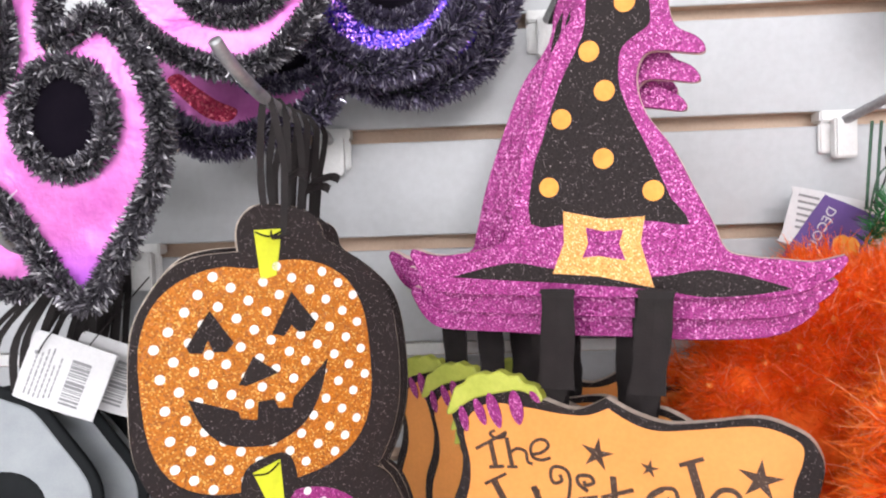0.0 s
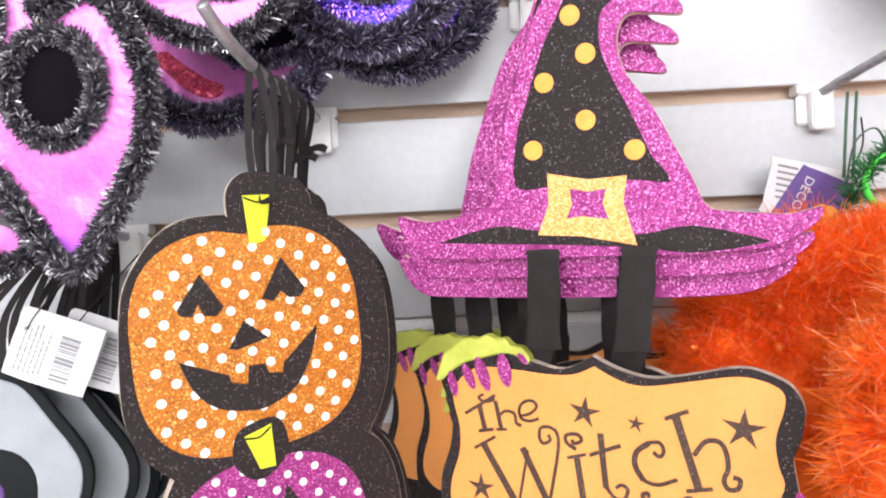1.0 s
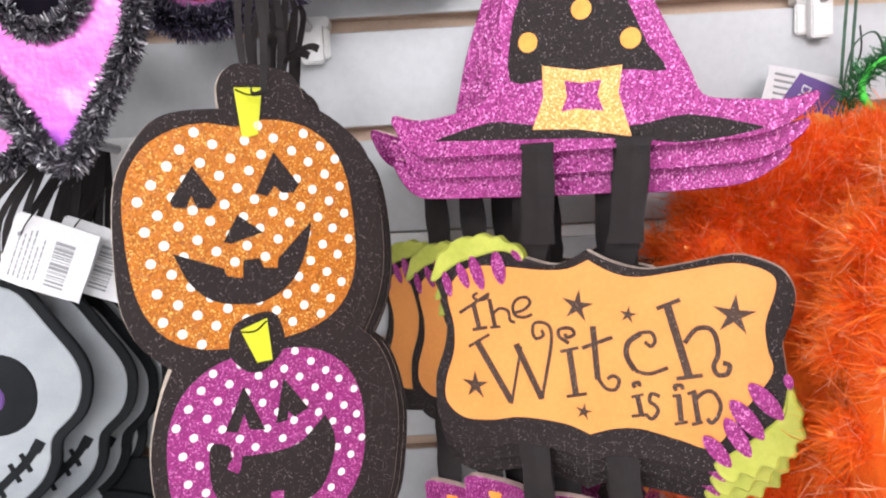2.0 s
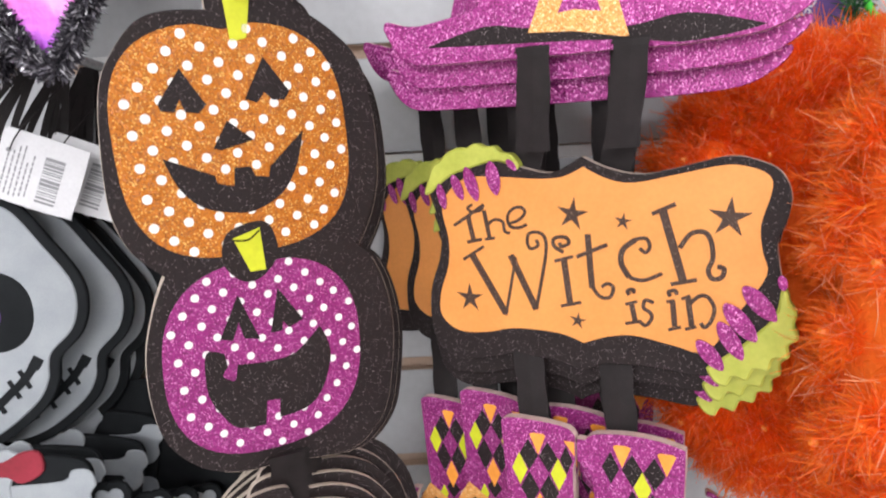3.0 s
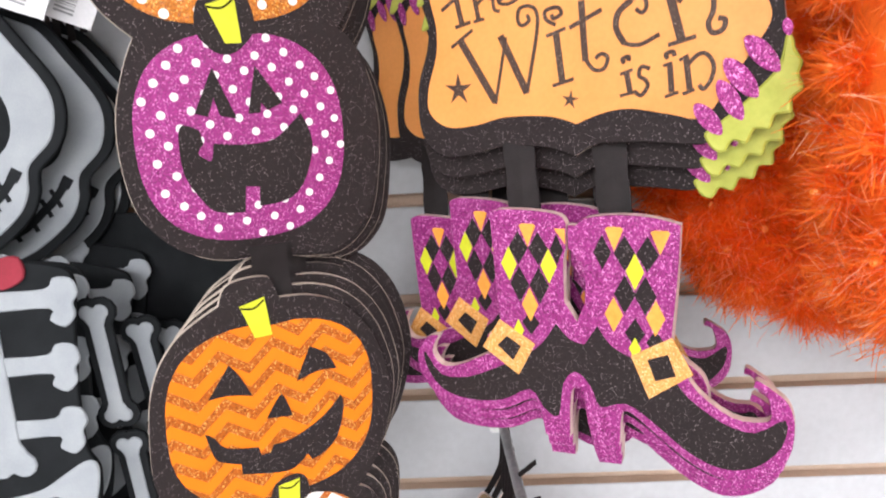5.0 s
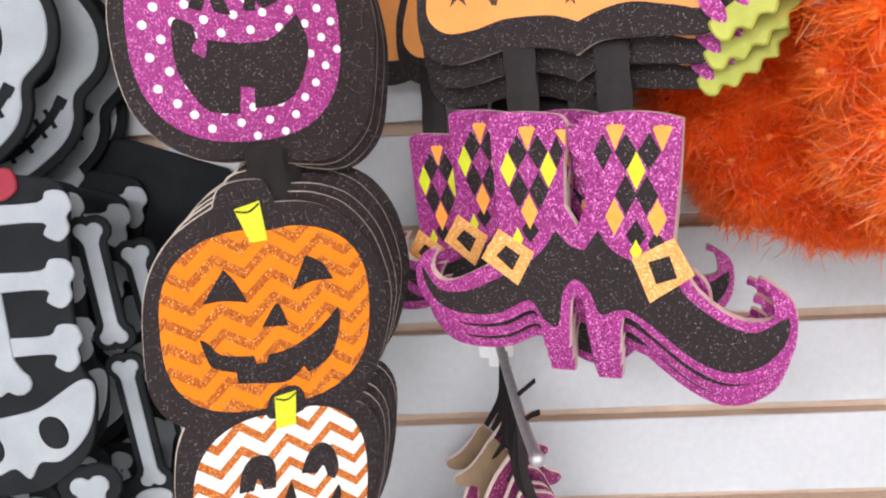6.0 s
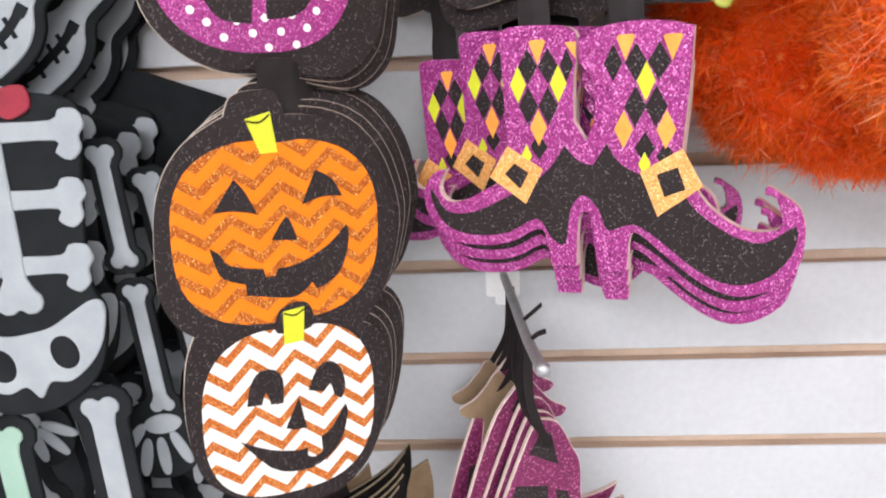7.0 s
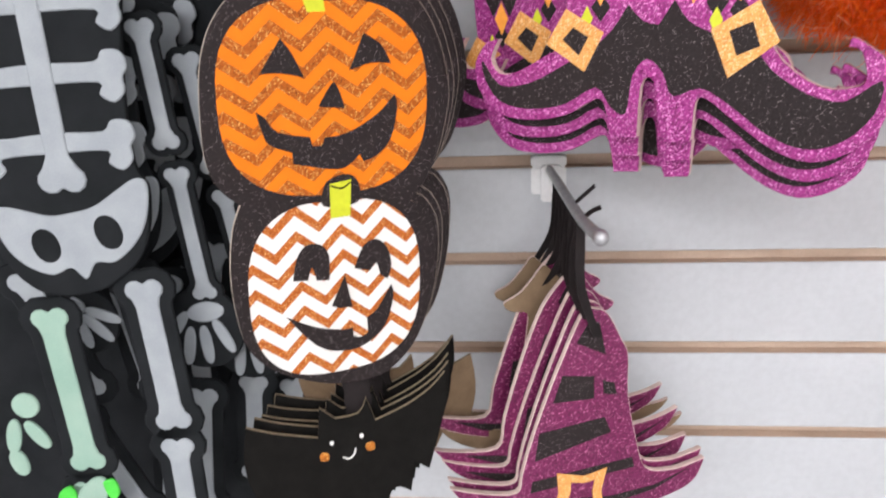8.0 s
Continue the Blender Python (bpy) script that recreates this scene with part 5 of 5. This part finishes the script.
def tinsel_pumpkin(at, radii, seed, label, reach, stalk):
    """A puffy frame wound with foil tinsel; reach is how far round the strands are laid."""
    global BEAD
    rng = np.random.default_rng(seed)
    t = thing("tinsel_pumpkin", at, label, "pumpkin decoration", "tinsel pumpkins")
    rad = np.array(radii)
    n = 40
    verts = [squarish(rad, math.pi * i / n, 2 * math.pi * j / n) for i in range(n + 1) for j in range(n)]
    faces = [(i * n + j, (i + 1) * n + j, (i + 1) * n + (j + 1) % n, i * n + (j + 1) % n) for i in range(n) for j in range(n)]
    part("body", mesh_of("body", verts, faces, ("orange_pile",), smooth=True), t)
    roots, ways, knots = [], [], []
    rows, cols = (14, 23) if not stalk else (14, 24)
    for j in range(cols):
        b = 2 * math.pi * j / cols + 0.07
        for i in range(rows):
            a = math.pi * (i + 0.5 + 0.5 * (j % 2)) / rows
            q = squarish(rad, a, b)
            nrm = np.sign(q) * np.abs(q / rad) ** 2.0 / rad
            nrm /= max(np.linalg.norm(nrm), 1e-6)
            q = q + rng.normal(0, 0.003, 3)
            if q[0] > reach or (q[1] > 0.03 and q[0] > -0.1):
                continue
            knots.append(q + nrm * (0.011 if not stalk else 0.0085))
            m = 620 if stalk else 850
            fan = rng.normal(0, 0.6 if stalk else 0.8, (m, 3))
            ways.append(nrm * 0.65 + fan)
            spread = rng.normal(0, 0.0058, (m, 3))
            if not stalk:  # half of the strands burst from the knot, the rest fill between
                spread[: m // 2] *= 0.35
            roots.append(np.repeat((q + nrm * 0.001)[None], m, 0) + spread)
    roots, ways = np.concatenate(roots), np.concatenate(ways)
    k = len(roots)
    part("tinsel", strips("tinsel", roots, ways, rng.uniform(0.006, 0.017 if stalk else 0.019, k), rng.uniform(0.00025, 0.0006, k), "orange_tinsel" if stalk else "lit_tinsel", rng, 0.25), t, "orange foil strands")["kind"] = "stuff"
    if BEAD is None:
        bm = bmesh.new()
        bmesh.ops.create_uvsphere(bm, u_segments=8, v_segments=6, radius=0.0024)
        BEAD = bpy.data.meshes.new("bead")
        bm.to_mesh(BEAD)
        bm.free()
        BEAD.materials.append(M["bead_orange"])
    for q in knots:
        part("bead", BEAD, t, m=Matrix.Translation(q))
    if stalk:
        line = curve3([(-0.034, 0.02, 0.15), (-0.022, 0.022, 0.172), (-0.002, 0.03, 0.186), (0.02, 0.04, 0.2)], 8)
        part("stem_tinsel", tinsel_line("stem_tinsel", line, 9, 0.010, 0.0008, "green_tinsel", 4), t, "dark green stem tinsel")
        for ox in (0.0, 0.006):
            part("strap", band("strap", [(-0.014 + ox, 0.05, 0.229), (-0.017 + ox, 0.048, 0.205), (-0.021 + ox, 0.045, 0.172)], (1, 0.3, 0), 0.0022, "green_ribbon"), t, "dark green ribbon strap")
        bow = [(-0.028, 0.03, 0.165), (-0.024, 0.026, 0.192), (-0.012, 0.024, 0.201), (-0.004, 0.026, 0.188), (0.0, 0.03, 0.168)]
        part("loop", band("loop", bow, (0.3, 1, 0), 0.003, "green_ribbon"), t, "dark green ribbon loop")
        ring = [(-0.006 + 0.0165 * math.cos(a), 0.018 + 0.008 * math.sin(a), 0.167 + 0.017 * math.sin(a + 0.3)) for a in np.linspace(0, 2 * math.pi, 26)]
        part("stem_wire", tube("stem_wire", ring, 0.0024, "bright_green", 8, False), t, "bright green wire curl")
    return t


tinsel_pumpkin(pose(0.472, -0.08, 1.168), (0.153, 0.045, 0.133), 11, "fluffy orange tinsel pumpkin hanging near the wall", 0.03, True)
tinsel_pumpkin(pose(0.509, -0.222, 1.175), (0.149, 0.055, 0.139), 12, "fluffy orange tinsel pumpkin hanging in front", -0.02, False)


# ---- tinsel masks ----
def rope(name, loop, parent, seed, core, length, label, y=-0.001, mat="black_tinsel"):
    """A thick tinsel rope round a loop: a dark core under a short dense pile of strips."""
    line = [(x * 0.001, y, z * 0.001) for x, z in loop + loop[:1]]
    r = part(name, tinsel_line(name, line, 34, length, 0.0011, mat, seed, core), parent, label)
    r["kind"] = "stuff"
    part("core", tube("core", line, core, "black_felt", 8, False), r)


def mask(at, outline, holes, foil, label, seed, sharp=(), patch=None, core=0.0024, length=0.0056, out=6, ring=0.002, pile="black_tinsel"):
    m = thing("tinsel_mask", at, label, "mask", "tinsel masks")
    loop = smooth_loop(outline, 6, sharp)
    part("foil", plate("foil", loop, 0, 3, (foil, "black_felt", "black_felt"), 0.5), m, "shiny foil cloth")
    if patch is not None:
        part("patch", art("patch", smooth_loop(patch[1], 4), 1, patch[0]), m, "glittering patch of another colour")
    rope("trim", grow(loop, out), m, seed, core, length, "black tinsel trim", mat=pile)
    for k, h in enumerate(holes):
        # The foil is uncut; a near-black disc paints the dark inside the hole.
        part("eye_hole", art("eye_hole", h, 2, "hole_black"), m, "near-black disc painted as the dark of an eye hole")
        rope("eye_trim", h, m, seed + 50 + k, ring, 0.005, "black tinsel ring", -0.002, pile)
    return m


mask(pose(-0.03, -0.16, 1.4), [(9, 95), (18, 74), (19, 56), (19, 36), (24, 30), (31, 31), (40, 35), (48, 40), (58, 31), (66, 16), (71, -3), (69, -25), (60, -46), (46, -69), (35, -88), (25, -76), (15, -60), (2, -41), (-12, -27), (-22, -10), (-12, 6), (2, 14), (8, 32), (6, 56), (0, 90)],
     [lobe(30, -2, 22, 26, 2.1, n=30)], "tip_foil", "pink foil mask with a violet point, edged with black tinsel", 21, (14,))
mask(pose(0.05, -0.125, 1.4), [(-44, 96), (-36, 76), (-31, 66), (-23, 54), (-10, 44), (5, 36), (19, 33), (32, 34), (44, 40), (55, 51), (63, 63), (72, 90), (60, 130), (-30, 130)], [lobe(24, 80, 30, 27, 2.1, n=28)], "pink_foil", "pink foil mask edged with black tinsel, higher up", 22)
pink_red = mask(pose(0.05, -0.06, 1.41), [(-56, 48), (-46, 24), (-40, 11), (-30, 2), (-16, -4), (-2, -5), (13, -1), (30, 4), (46, 12), (54, 26), (56, 60), (20, 80), (-40, 70)], [lobe(28, 50, 36, 30, 2.1, n=28)], "pink_foil", "pink and red foil mask edged with thick black tinsel", 23, (), ("red_foil", [(-42, 26), (-32, 14), (-18, 2), (-4, -1), (2, 6), (-10, 12), (-24, 22), (-34, 30)]), 0.006, 0.0065, 10, pile="navy_tinsel")
part("patch", art("patch", smooth_loop([(8, 16), (14, 20), (19, 30), (26, 44), (18, 40), (10, 28)], 4), 1, "blue_foil"), pink_red, "glittering blue patch")
mask(pose(0.155, -0.07, 1.4), [(-52, 84), (-46, 72), (-38, 59), (-22, 49), (-2, 46), (15, 53), (29, 68), (36, 84), (40, 120), (-40, 120)], [lobe(-2, 88, 26, 24, 2.1, n=28)], "blue_foil", "blue foil mask edged with thick black tinsel", 24, (), None, 0.0065, 0.0065, 11, pile="navy_tinsel")
mask(pose(0.165, -0.045, 1.39), [(-50, 84), (-44, 66), (-28, 52), (0, 46), (24, 54), (40, 72), (44, 120), (-40, 120)], [], "blue_foil", "blue foil mask hanging behind another", 27, (), None, 0.0065, 0.0065, 11, pile="navy_tinsel")
mask(pose(-0.085, -0.12, 1.39, 0, -14, 20), [(-30, 60), (20, 40), (40, 0), (30, -50), (8, -78), (-20, -50), (-40, 0)], [], "pink_foil", "pink foil mask hanging behind another", 25)
mask(pose(0.53, -0.05, 1.46), [(-38, 40), (-34, 10), (-10, -2), (20, 4), (40, 40), (10, 80)], [], "violet_foil", "violet mask edged with black tinsel", 26)
